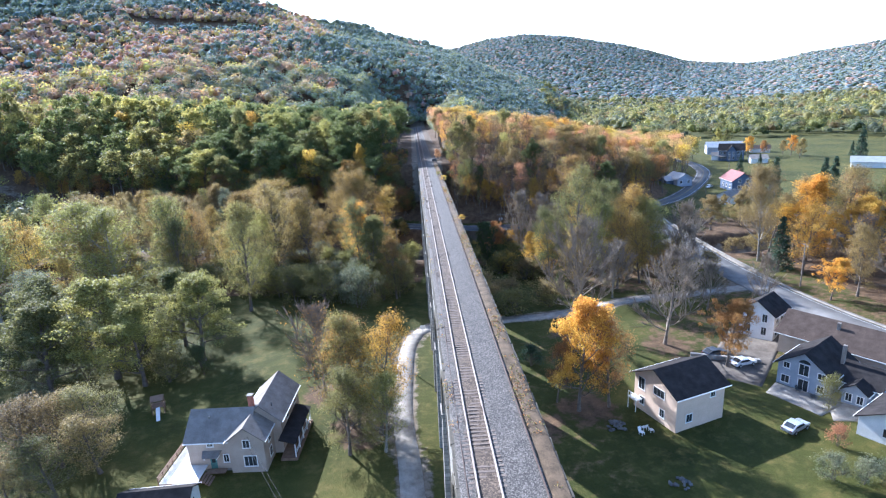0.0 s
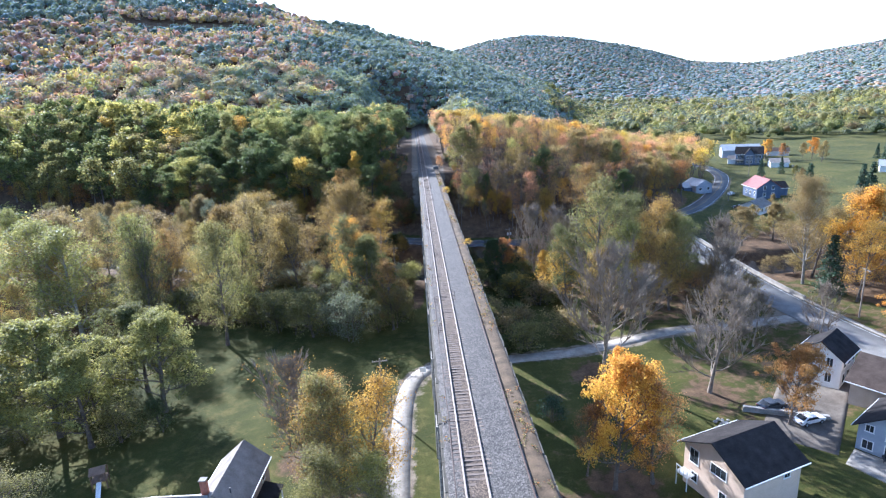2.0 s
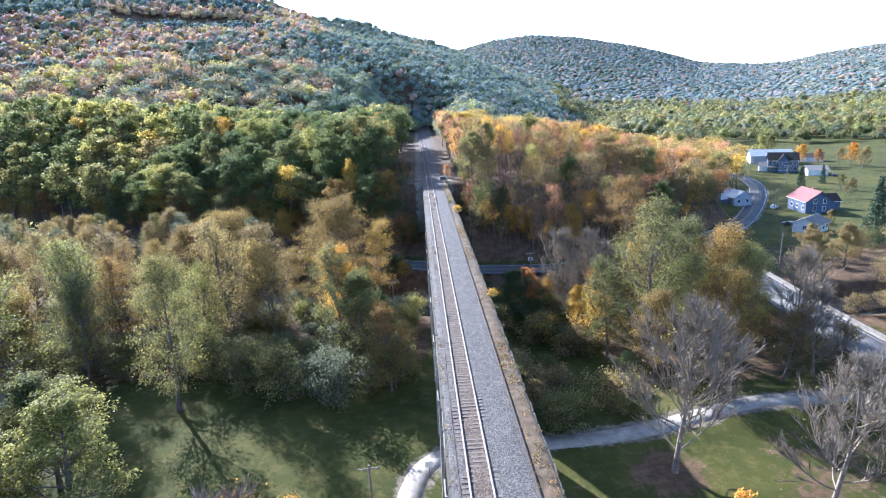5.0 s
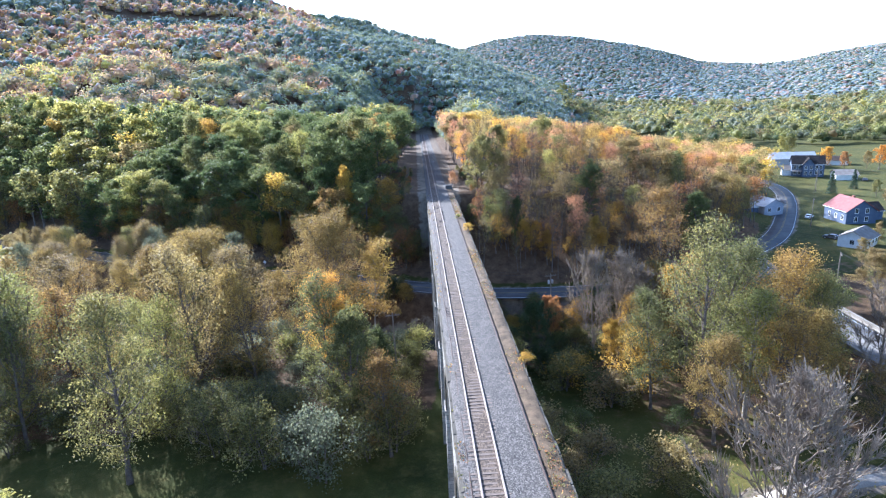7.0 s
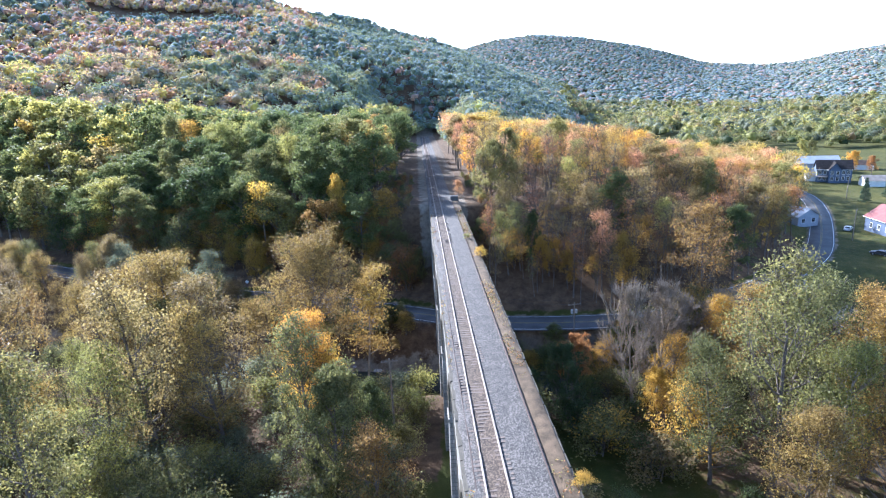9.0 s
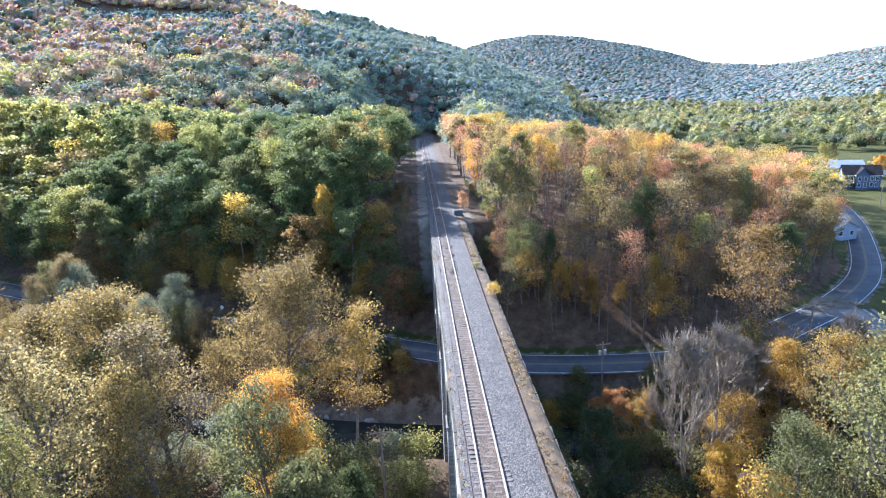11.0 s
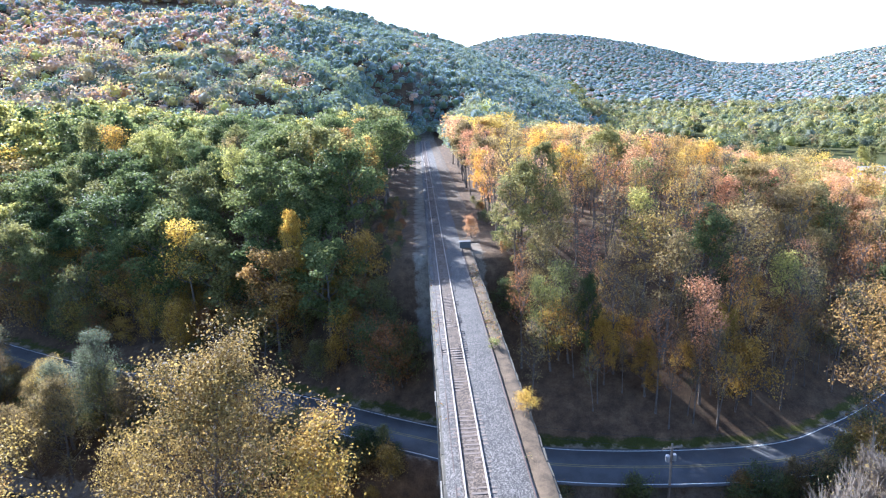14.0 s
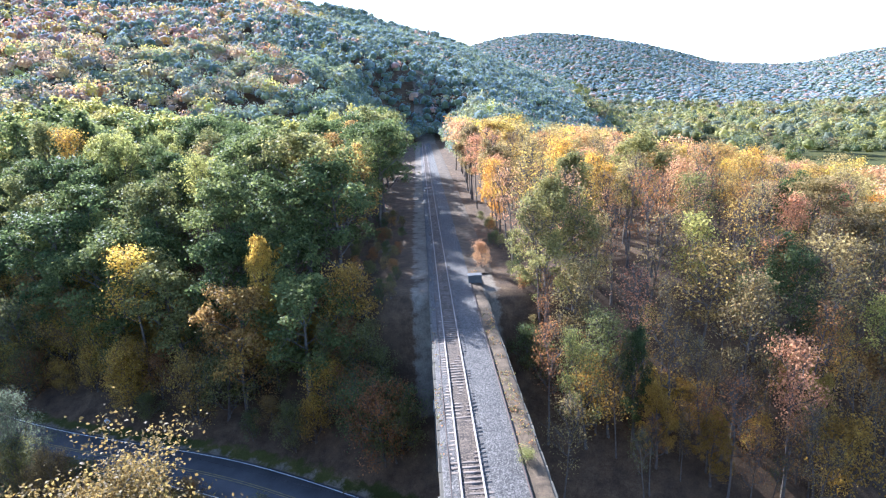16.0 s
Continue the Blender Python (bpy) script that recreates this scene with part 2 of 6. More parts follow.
def mesh_np(name, verts, quads, materials, index=None, tris=None):
    """A mesh straight from arrays of corners, four-sided faces and perhaps three-sided ones."""
    me = bpy.data.meshes.new(name)
    verts = np.asarray(verts, np.float32)
    quads = np.asarray(quads, np.int32).reshape(-1, 4)
    tris = np.zeros((0, 3), np.int32) if tris is None else np.asarray(tris, np.int32).reshape(-1, 3)
    me.vertices.add(len(verts))
    me.vertices.foreach_set("co", verts.ravel())
    me.loops.add(quads.size + tris.size)
    me.loops.foreach_set("vertex_index", np.concatenate([quads.ravel(), tris.ravel()]))
    me.polygons.add(len(quads) + len(tris))
    starts = np.concatenate([np.arange(len(quads)) * 4, quads.size + np.arange(len(tris)) * 3]).astype(np.int32)
    me.polygons.foreach_set("loop_start", starts)
    for mt in materials:
        me.materials.append(mt)
    if index is not None:
        me.polygons.foreach_set("material_index", np.asarray(index, np.int32))
    me.update(calc_edges=True)
    return me


def smoothstep(a, b, v):
    u = np.clip((v - a) / (b - a), 0.0, 1.0)
    return u * u * (3 - 2 * u)


def curve_points(pts, step=2.0):
    """A smooth line through the points, resampled at even steps."""
    p = np.array(pts, float)
    p = np.vstack([2 * p[0] - p[1], p, 2 * p[-1] - p[-2]])
    out = []
    for i in range(1, len(p) - 2):
        k = max(2, int(np.linalg.norm(p[i + 1] - p[i]) / step))
        for j in range(k):
            u = j / k
            out.append(0.5 * (2 * p[i] + (p[i + 1] - p[i - 1]) * u + (2 * p[i - 1] - 5 * p[i] + 4 * p[i + 1] - p[i + 2]) * u * u + (3 * p[i] - p[i - 1] - 3 * p[i + 1] + p[i + 2]) * u ** 3))
    out.append(p[-2])
    return np.array(out)


# ---- the lie of the land ----
MAIN_ROAD = curve_points([(-330, 330, -14), (-220, 296, -17), (-140, 258, -19), (-100, 237, -19.6), (-63, 217.5, -20), (-29, 205, -20), (-5.6, 192.8, -20), (12.5, 184.8, -20), (38, 182.6, -20), (52, 186.5, -20), (66, 193.8, -20), (81, 203.5, -20.6), (102, 222, -22), (122, 247, -23.2), (146, 282, -24), (161, 312, -24), (168, 350, -24), (166, 420, -24), (150, 520, -24), (120, 640, -24)])
SIDE_ROAD = curve_points([(79, 199, -20.1), (76.5, 185, -20.6), (75.5, 170, -21.2), (75.3, 150, -22), (75.5, 130, -22.4), (78, 108, -22.9), (82, 90, -23.2), (90, 60, -23.6), (104, 10, -24), (115, -60, -24)])
DRIVE = curve_points([(74, 120, -22.7), (60, 119.5, -23.4), (48, 120.5, -24), (36, 118, -24.5), (24, 115.5, -24.8), (10, 115, -24.9), (0, 114.5, -24.9), (-4.6, 111.5, -24.9), (-7.0, 104, -24.9), (-7.7, 92, -24.9), (-7.8, 78, -24.9), (-6.6, 64, -24.9), (-6.0, 45, -24.9), (-8, 20, -24.9), (-10, -30, -24.9)])
CREEK = curve_points([(-260, 262, 0), (-150, 226, 0), (-95, 206, 0), (-55, 190, 0), (-20, 180, 0), (0, 176, 0), (18, 173, 0), (40, 170, 0), (60, 163, 0), (77, 158, 0), (100, 157, 0), (150, 165, 0), (260, 180, 0)], 4.0)

RIDGE_AZ = np.radians([-180, -120, -80, -50, -33, -17, -12.3, -6.3, -1, 4, 7.6, 13.1, 15.2, 18, 60, 100, 180])
RIDGE_E = np.array([0.03, 0.05, 0.1, 0.14, 0.16, 0.167, 0.157, 0.132, 0.106, 0.079, 0.049, 0.0075, -0.02, -0.05, -0.06, -0.02, 0.03])
FAR_AZ = np.radians([-180, -10, 4, 7.7, 10.9, 15.2, 20.3, 23.8, 25.9, 30.7, 32.8, 35.2, 40.2, 60, 90, 180])
FAR_E = np.array([0.02, 0.05, 0.075, 0.088, 0.0908, 0.0832, 0.0645, 0.0462, 0.0343, 0.0245, 0.026, 0.0346, 0.0419, 0.05, 0.04, 0.02])


RANGE_AZ = np.radians([-60, -9, -1.5, 4.5, 15, 30])
RANGE_D = np.array([720.0, 720.0, 860.0, 940.0, 1000.0, 1000.0])


def near_line(x, y, line):
    """Distance to a line, the line's height there and on which side the point lies."""
    best = np.full(x.shape, 1e9)
    zz = np.zeros(x.shape)
    side = np.zeros(x.shape)
    for a, b in zip(line[:-1], line[1:]):
        d = b[:2] - a[:2]
        u = np.clip(((x - a[0]) * d[0] + (y - a[1]) * d[1]) / (d @ d), 0, 1)
        px, py = x - a[0] - u * d[0], y - a[1] - u * d[1]
        r = np.hypot(px, py)
        hit = r < best
        best = np.where(hit, r, best)
        zz = np.where(hit, a[2] + u * (b[2] - a[2]), zz)
        side = np.where(hit, d[0] * py - d[1] * px, side)
    return best, zz, np.sign(side)


def lumps(x, y):
    return np.sin(x * 0.11 + 1.3) * np.cos(y * 0.09) * 0.25 + np.sin(x * 0.043 - y * 0.031) * 0.4 + np.sin(x * 0.31 + y * 0.23) * 0.07


def land(x, y):
    """Height of the ground; x and y are arrays."""
    x, y = np.asarray(x, float), np.asarray(y, float)
    z = -25.0 + lumps(x, y) * 0.6
    z = z + 2.6 * smoothstep(58, 76, x) - 1.4 * smoothstep(200, 290, y) * smoothstep(50, 80, x)
    # wooded bank beyond the main road
    rd, rz, rs = near_line(x, y, MAIN_ROAD)
    s = np.where(rs > 0, rd, -rd)
    grade = np.interp(x, [-60, -15, 5, 18, 45, 120], [0.55, 0.75, 0.85, 0.6, 0.5, 0.25])
    top = np.interp(x, [-300, -120, -40, -12, 14, 30, 60, 85, 112, 130], [14, 6, -4, -0.9, -0.9, -3, -7, -13, -21, -24])
    bank = np.minimum(rz + np.maximum(s - 4.5, 0) * grade, top + lumps(x, y) * 2.0)
    z = np.where(s > 4.5, np.maximum(bank, z), z)
    z = np.where((s > 0) & (s < 4.5), rz, z)
    z = np.where(s <= 0, z + (rz - z) * (1 - smoothstep(3.8, 10.0, -s)), z)
    # hills
    az, d = np.arctan2(x + 3, y), np.hypot(x + 3, y)
    e = np.interp(az, RIDGE_AZ, RIDGE_E)
    reach = np.interp(az, RANGE_AZ, RANGE_D)
    top = 24.7 + reach * e - 6.0
    u = (d - 330) / (reach - 330)
    foot = np.interp(az, np.radians([-34, -24, 4, 15]), [-26, -10, -10, -40])
    hill = np.where(u < 1, foot + (top - foot) * np.clip(u, 0, 1) ** 0.9, top - (d - reach) * 0.25)
    hill = hill + lumps(x * 0.3, y * 0.3) * 14 * np.clip(u, 0, 1) * np.clip(top / 60, 0, 1)
    z = np.maximum(z, np.where(d > 330, hill, -99))
    e = np.interp(az, FAR_AZ, FAR_E)
    top = 24.7 + 2400 * (e - 0.004)
    u = (d - 1000) / 1400
    far = np.where(u < 1, -25 + (top + 25) * np.clip(u, 0, 1) ** 1.25, top - (u - 1) * 0.05 * 1400)
    far = far + lumps(x * 0.12, y * 0.12) * 22 * np.clip(u, 0, 1) * np.clip(1.3 - u, 0, 1)
    z = np.maximum(z, np.where(d > 1000, far, -99))
    # the line's own shelf beyond the viaduct
    shelf = (1 - smoothstep(6.5, np.where(y > 330, 45.0, 20.0), np.abs(x - 0.8))) * smoothstep(208, 214, y) * (1 - smoothstep(465, 540, y))
    z = z + (-0.62 - z) * shelf
    # roads lie level in it, the creek is cut into it
    for line, half in ((SIDE_ROAD, 4.5), (DRIVE, 2.4)):
        rd, rz, rs = near_line(x, y, line)
        z = z + (rz - z) * (1 - smoothstep(half, half + 5, rd)) * (d < 330)
    cd, cz, cs = near_line(x, y, CREEK)
    z = np.where(s < -1.5, z - (z + 28.6) * (1 - smoothstep(4.5, 9.5, cd)), z)
    return z


def land_at(x, y):
    return float(land(np.array([x]), np.array([y]))[0])


def spaced(lo, hi, fine_lo, fine_hi, step, growth=1.13):
    a = list(np.arange(fine_lo, fine_hi + step, step))
    s = step
    while a[-1] < hi:
        s *= growth
        a.append(a[-1] + s)
    s = step
    while a[0] > lo:
        s *= growth
        a.insert(0, a[0] - s)
    return np.array(a)


def build_ground():
    xs, ys = spaced(-4300, 4300, -120, 150, 2.0), spaced(-2500, 4300, 20, 270, 2.0)
    gx, gy = np.meshgrid(xs, ys)
    gz = land(gx.ravel(), gy.ravel())
    nx, ny = len(xs), len(ys)
    i = np.arange(nx * ny).reshape(ny, nx)
    quads = np.stack([i[:-1, :-1], i[:-1, 1:], i[1:, 1:], i[1:, :-1]], -1).reshape(-1, 4)
    me = mesh_np("ground", np.stack([gx.ravel(), gy.ravel(), gz], 1), quads, [GROUND])
    me.polygons.foreach_set("use_smooth", np.ones(len(quads), bool))
    x, y = gx.ravel(), gy.ravel()
    rd, rz, rs = near_line(x, y, MAIN_ROAD)
    s = np.where(rs > 0, rd, -rd)
    cd = near_line(x, y, CREEK)[0]
    d = np.hypot(x, y)
    wood = smoothstep(3.5, 7, s) * (1 - smoothstep(100, 118, x))
    wood = np.maximum(wood, smoothstep(330, 380, d) * (x < 120))
    wood = np.maximum(wood, (1 - smoothstep(10, 24, cd)) * 0.8 * (s < 0))
    wood = np.maximum(wood, smoothstep(138, 150, y) * (s < 0) * (x < -3) * 0.9)
    wood = np.maximum(wood, smoothstep(88, 96, x) * (1 - smoothstep(180, 200, y)) * 0.9)
    wood = np.maximum(wood, smoothstep(52, 62, x) * smoothstep(95, 105, y) * (y < 200) * 0.45)
    wood = np.maximum(wood, smoothstep(30, 46, x) * smoothstep(84, 90, y) * (1 - smoothstep(112, 118, y)) * 0.46)
    wood = np.maximum(wood, smoothstep(118, 132, y) * (s < 0) * smoothstep(3, 6, x) * (1 - smoothstep(60, 70, x)) * np.where(x > 30, 0.52, 0.34))
    wood = np.maximum(wood, smoothstep(5, 8, x) * (1 - smoothstep(22, 30, x)) * 0.35 * (y < 110))
    for tx, ty, tr in ((22, 78, 9), (44, 98, 9), (50, 88, 7), (28, 107, 9), (-14, 77, 10), (-21, 88, 8), (13, 74, 8)):
        wood = np.maximum(wood, 0.62 * (1 - smoothstep(tr * 0.3, tr, np.hypot(x - tx, y - ty))))
    earth = (1 - smoothstep(5, 9, cd)) * (s < 0)
    for line, half in ((MAIN_ROAD, 3.6), (SIDE_ROAD, 4.2), (DRIVE, 2.0)):
        r = near_line(x, y, line)[0]
        earth = np.maximum(earth, (1 - smoothstep(half, half + 2.0, r)) * 0.6)
    earth = np.maximum(earth, (1 - smoothstep(4.5, 7.5, np.abs(x - 1.5))) * 0.75 * (y > 205) * (y < 900))
    col = me.color_attributes.new("cover", "FLOAT_COLOR", "POINT")
    col.data.foreach_set("color", np.stack([wood, earth, np.zeros(len(x)), np.ones(len(x))], 1).astype(np.float32).ravel())
    return tagged(new("ground", me), "valley ground of lawn, leaf litter and wooded hills", "ground", kind="structure")


build_ground()


def strip(name, line, left, right, lift, material, label, category, kind="structure", parent=None, dash=None):
    """A band that follows a line, between two offsets to the side of it."""
    d = np.gradient(line[:, :2], axis=0)
    d /= np.linalg.norm(d, axis=1)[:, None]
    nrm = np.stack([-d[:, 1], d[:, 0]], 1)
    a, b = line[:, :2] + nrm * left, line[:, :2] + nrm * right
    k = len(line)
    za, zb = line[:, 2] + lift, line[:, 2] + lift
    top = np.vstack([np.column_stack([a, za]), np.column_stack([b, zb])])
    low = top - (0, 0, 0.16 if parent is None else 0.004)
    v = np.vstack([top, low])
    q = []
    for i in range(k - 1):
        q += [(i, k + i, k + i + 1, i + 1), (2 * k + i, i, i + 1, 2 * k + i + 1), (k + i, 3 * k + i, 3 * k + i + 1, k + i + 1)]
    ob = new(name, mesh_np(name, v, np.array(q)[:, ::-1], [material]))
    if parent is not None:
        ob.parent = parent
        return ob
    return tagged(ob, label, category, kind=kind)


road = strip("road", MAIN_ROAD, 3.5, -3.5, 0.10, ASPHALT, "two-lane asphalt valley road passing under the viaduct", "road")
for nm, l, r, mt in (("edge_line", 3.2, 3.08, PAINT_WHITE), ("edge_line", -3.08, -3.2, PAINT_WHITE), ("centre_line", 0.22, 0.1, PAINT_YELLOW), ("centre_line", -0.1, -0.22, PAINT_YELLOW)):
    strip(nm, MAIN_ROAD, l, r, 0.108, mt, "", "", parent=road)
WORN_ASPHALT = plain("worn_asphalt", (0.135, 0.128, 0.12), (0.23, 0.22, 0.205), 0.9, 0.3, fine=12, relief=0.3, depth=0.01)
road2 = strip("road", SIDE_ROAD, 4.2, -4.2, 0.09, WORN_ASPHALT, "wide grey asphalt street with worn markings", "road")
for nm, l, r, mt in (("edge_line", 3.7, 3.6, PAINT_WHITE),):
    strip(nm, SIDE_ROAD, l, r, 0.098, mt, "", "", parent=road2)
strip("road", DRIVE, 1.6, -1.6, 0.04, GRAVEL, "pale gravel lane curving under the viaduct", "lane")
cw = CREEK.copy()
cw[:, 2] = -27.6
strip("water", cw, 3.6, -3.6, 0.0, WATER, "dark shallow creek with stony banks", "creek")


# ---- viaduct ----
X0, X1 = -2.12, 5.25
PIER_STEP, PIER_THICK, PIER_FIRST = 16.2, 2.0, 71.4 - 16.2 * 7
PIERS = [PIER_FIRST + PIER_STEP * i for i in range(16)]
SPRING, CROWN_TOP = -9.4, -0.9


def viaduct():
    base = root("stone_viaduct", 1.3, 71.4, -25)
    tagged(base, "long stone arch railway viaduct carrying one ballasted track", "viaduct")
    inv = base.matrix_world.inverted()

    def hang(ob):
        ob.matrix_parent_inverse = inv
        return ob

    for i, yc in enumerate(PIERS):
        foot = -30.0
        bm = bmesh.new()
        h = PIER_THICK / 2
        for (za, zb, ga, gb) in ((foot, SPRING - 0.5, 0.35, 0.08), (SPRING - 0.5, SPRING, 0.2, 0.2)):
            lo = [bm.verts.new((x, y, za)) for x, y in ((X0 - ga, yc - h - ga), (X1 + ga, yc - h - ga), (X1 + ga, yc + h + ga), (X0 - ga, yc + h + ga))]
            hi = [bm.verts.new((x, y, zb)) for x, y in ((X0 - gb, yc - h - gb), (X1 + gb, yc - h - gb), (X1 + gb, yc + h + gb), (X0 - gb, yc + h + gb))]
            bm.faces.new(lo[::-1])
            bm.faces.new(hi)
            for k in range(4):
                bm.faces.new((lo[k], lo[(k + 1) % 4], hi[(k + 1) % 4], hi[k]))
        hang(part("pier", bm, MASONRY, base))
    for ya, yb in zip(PIERS[:-1], PIERS[1:]):
        c, r = (ya + yb) / 2, (yb - ya - PIER_THICK) / 2
        n = 14
        arc = [(c - r * math.cos(math.pi * k / n), SPRING + (CROWN_TOP - 1.1 - SPRING) * math.sin(math.pi * k / n)) for k in range(n + 1)]
        bm = bmesh.new()
        for x in (X0, X1):
            lo = [bm.verts.new((x, p[0], p[1])) for p in arc]
            hi = [bm.verts.new((x, p[0], CROWN_TOP)) for p in arc]
            e0, e1 = bm.verts.new((x, ya, SPRING)), bm.verts.new((x, ya, CROWN_TOP))
            f0, f1 = bm.verts.new((x, yb, SPRING)), bm.verts.new((x, yb, CROWN_TOP))
            for k in range(n):
                bm.faces.new((lo[k], lo[k + 1], hi[k + 1], hi[k]))
            bm.faces.new((e0, lo[0], hi[0], e1))
            bm.faces.new((lo[-1], f0, f1, hi[-1]))
        bm.verts.ensure_lookup_table()
        k2 = len(bm.verts) // 2
        for k in range(n):
            bm.faces.new((bm.verts[k], bm.verts[k + 1], bm.verts[k2 + k + 1], bm.verts[k2 + k]))
        bmesh.ops.recalc_face_normals(bm, faces=bm.faces)
        hang(part("arch", bm, MASONRY, base))
        for x, g in ((X0, -0.06), (X1, 0.06)):
            ring = bmesh.new()
            wide = [(c + (p[0] - c) * 1.11, SPRING + (p[1] - SPRING) * 1.11) for p in arc]
            rows = [[ring.verts.new((x + s * g, p[0], p[1])) for p in line] for s, line in ((-1, arc), (1, arc), (1, wide), (-1, wide))]
            for k in range(n):
                for i in range(3):
                    ring.faces.new((rows[i][k], rows[i][k + 1], rows[i + 1][k + 1], rows[i + 1][k]))
            hang(part("arch_ring", ring, COPING, base))
    hang(box("deck_slab", X0 + 0.02, X1 - 0.02, PIERS[0], 222, CROWN_TOP, -0.5, MASONRY, base))
    hang(box("abutment", X0, X1, PIERS[-1] - 7.5, 222, -26, CROWN_TOP - 0.004, MASONRY, base))
    # coping: one stone after another along both edges
    rng = random.Random(4)
    shapes = []
    for k in range(6):
        bm = bmesh.new()
        add_box(bm, -0.17, 0.17, 0.0, 1.58 + rng.uniform(-0.05, 0.03), -0.34, 0.0, 0.04)
        for v in bm.verts:
            v.co += Vector((rng.uniform(-0.035, 0.035), rng.uniform(-0.03, 0.02), rng.uniform(-0.04, 0.025)))
        me = bpy.data.meshes.new("coping_stone")
        bm.to_mesh(me)
        bm.free()
        me.materials.append(COPING)
        shapes.append(me)
    for x in (X0 + 0.13, X1 - 0.13):
        y = 16.0
        while y < 221:
            ob = new("coping_stone", rng.choice(shapes))
            ob.matrix_world = pose(x + rng.uniform(-0.025, 0.025), y, -0.34 + rng.uniform(-0.04, 0.04), 0, rng.uniform(-3, 3), rng.uniform(-0.7, 0.7))
            ob.parent = base
            ob.matrix_parent_inverse = inv
            y += 1.63
    return base


def masonry_mat():
    m, t, n, b = node_mat("coursed_masonry")
    v = n.new("ShaderNodeTexCoord").outputs["Object"]
    sp = n.new("ShaderNodeSeparateXYZ")
    t.links.new(v, sp.inputs[0])
    add = n.new("ShaderNodeMath")
    t.links.new(sp.outputs[0], add.inputs[0])
    t.links.new(sp.outputs[1], add.inputs[1])
    cb = n.new("ShaderNodeCombineXYZ")
    t.links.new(add.outputs[0], cb.inputs[0])
    t.links.new(sp.outputs[2], cb.inputs[1])
    br = n.new("ShaderNodeTexBrick")
    t.links.new(cb.outputs[0], br.inputs["Vector"])
    for k, val in (("Scale", 1.0), ("Mortar Size", 0.025), ("Brick Width", 1.1), ("Row Height", 0.5)):
        br.inputs[k].default_value = val
    br.inputs["Color1"].default_value, br.inputs["Color2"].default_value, br.inputs["Mortar"].default_value = (0.2, 0.19, 0.17, 1), (0.33, 0.31, 0.28, 1), (0.1, 0.095, 0.09, 1)
    g = ramp(t, noise_tex(t, 0.5, 5, 0.7, v), [(0.3, (0.6, 0.58, 0.55)), (0.7, (1.1, 1.1, 1.1))])
    t.links.new(mix_col(t, 1.0, br.outputs["Color"], g, "MULTIPLY"), b.inputs["Base Color"])
    b.inputs["Roughness"].default_value = 0.92
    bump(t, b, br.outputs["Fac"], -0.8, 0.05)
    return m


MASONRY = masonry_mat()
bridge = viaduct()


# ---- track bed and track ----
def bed(name, xs, zs, y0, y1, material, label, step=1.5, rough=0.03):
    """A strip of ballast or soil with an uneven top, from x to x."""
    rng = np.random.default_rng(len(name))
    ys = np.arange(y0, y1 + step, step)
    v = np.array([(x + rng.normal(0, rough), y, z + (rng.normal(0, rough) if 0 < i < len(xs) - 1 else 0)) for y in ys for i, (x, z) in enumerate(zip(xs, zs))])
    k = len(xs)
    q = [(j * k + i, j * k + i + 1, (j + 1) * k + i + 1, (j + 1) * k + i) for j in range(len(ys) - 1) for i in range(k - 1)]
    me = mesh_np(name, v, q, [material])
    me.polygons.foreach_set("use_smooth", np.ones(len(q), bool))
    return tagged(new(name, me), label, "ballast", kind="structure")


bed("ballast", [-2.02, -1.85, -1.65, -1.3, -0.8, -0.3, 0.3, 0.8, 1.3, 1.8, 2.4, 3.0, 3.5, 3.75], [-0.42, -0.3, -0.25, -0.19, -0.182, -0.188, -0.188, -0.182, -0.18, -0.18, -0.17, -0.18, -0.19, -0.2], -40, 470, BALLAST_LIGHT, "grey crushed-stone ballast across the deck")
bed("soil_strip", [3.7, 3.95, 4.4, 4.8, 5.1], [-0.22, -0.18, -0.14, -0.16, -0.26], -40, 221, SOIL, "brown gritty soil strip with weeds along the parapet")
bed("track_shoulder", [3.6, 4.6, 6.0, 7.2, 8.2], [-0.28, -0.3, -0.35, -0.5, -0.9], 221, 470, SOIL, "reddish stony shoulder beside the track")


def rail_line(name, x, y0, y1, material, label, height=0.17, foot=0.07):
    outline = [(x - foot, -height), (x + foot, -height), (x + foot, -height + 0.025), (x + 0.015, -height + 0.05), (x + 0.015, -0.045), (x + 0.037, -0.035), (x + 0.037, 0), (x - 0.037, 0), (x - 0.037, -0.035), (x - 0.015, -0.045), (x - 0.015, -height + 0.05), (x - foot, -height + 0.025)]
    ob = prism(name, outline, "y", y0, y1, material, None)
    return tagged(ob, label, "rail")


for x in (-0.755, 0.755):
    tagged(rail_line("rail", x, -40, 470, RAIL_STEEL, "long steel running rail with a bright worn head"), group="running rails")
rail_line("old_rail", 3.61, -40, 216, RAIL_RUST, "rusty disused rail along the edge of the ballast", 0.2, 0.045)


def cable():
    cu = bpy.data.curves.new("cable", "CURVE")
    cu.dimensions, cu.bevel_depth, cu.bevel_resolution = "3D", 0.05, 1
    sp = cu.splines.new("POLY")
    rng = random.Random(8)
    ys = list(range(0, 214, 3))
    sp.points.add(len(ys) - 1)
    for p, y in zip(sp.points, ys):
        p.co = (-1.4 + 0.04 * math.sin(y * 0.13) + rng.uniform(-0.03, 0.03), y, -0.21, 1)
    cu.materials.append(RAIL_RUST)
    return tagged(new("cable", cu), "dark cable lying along the ballast beside the track", "cable")


cable()


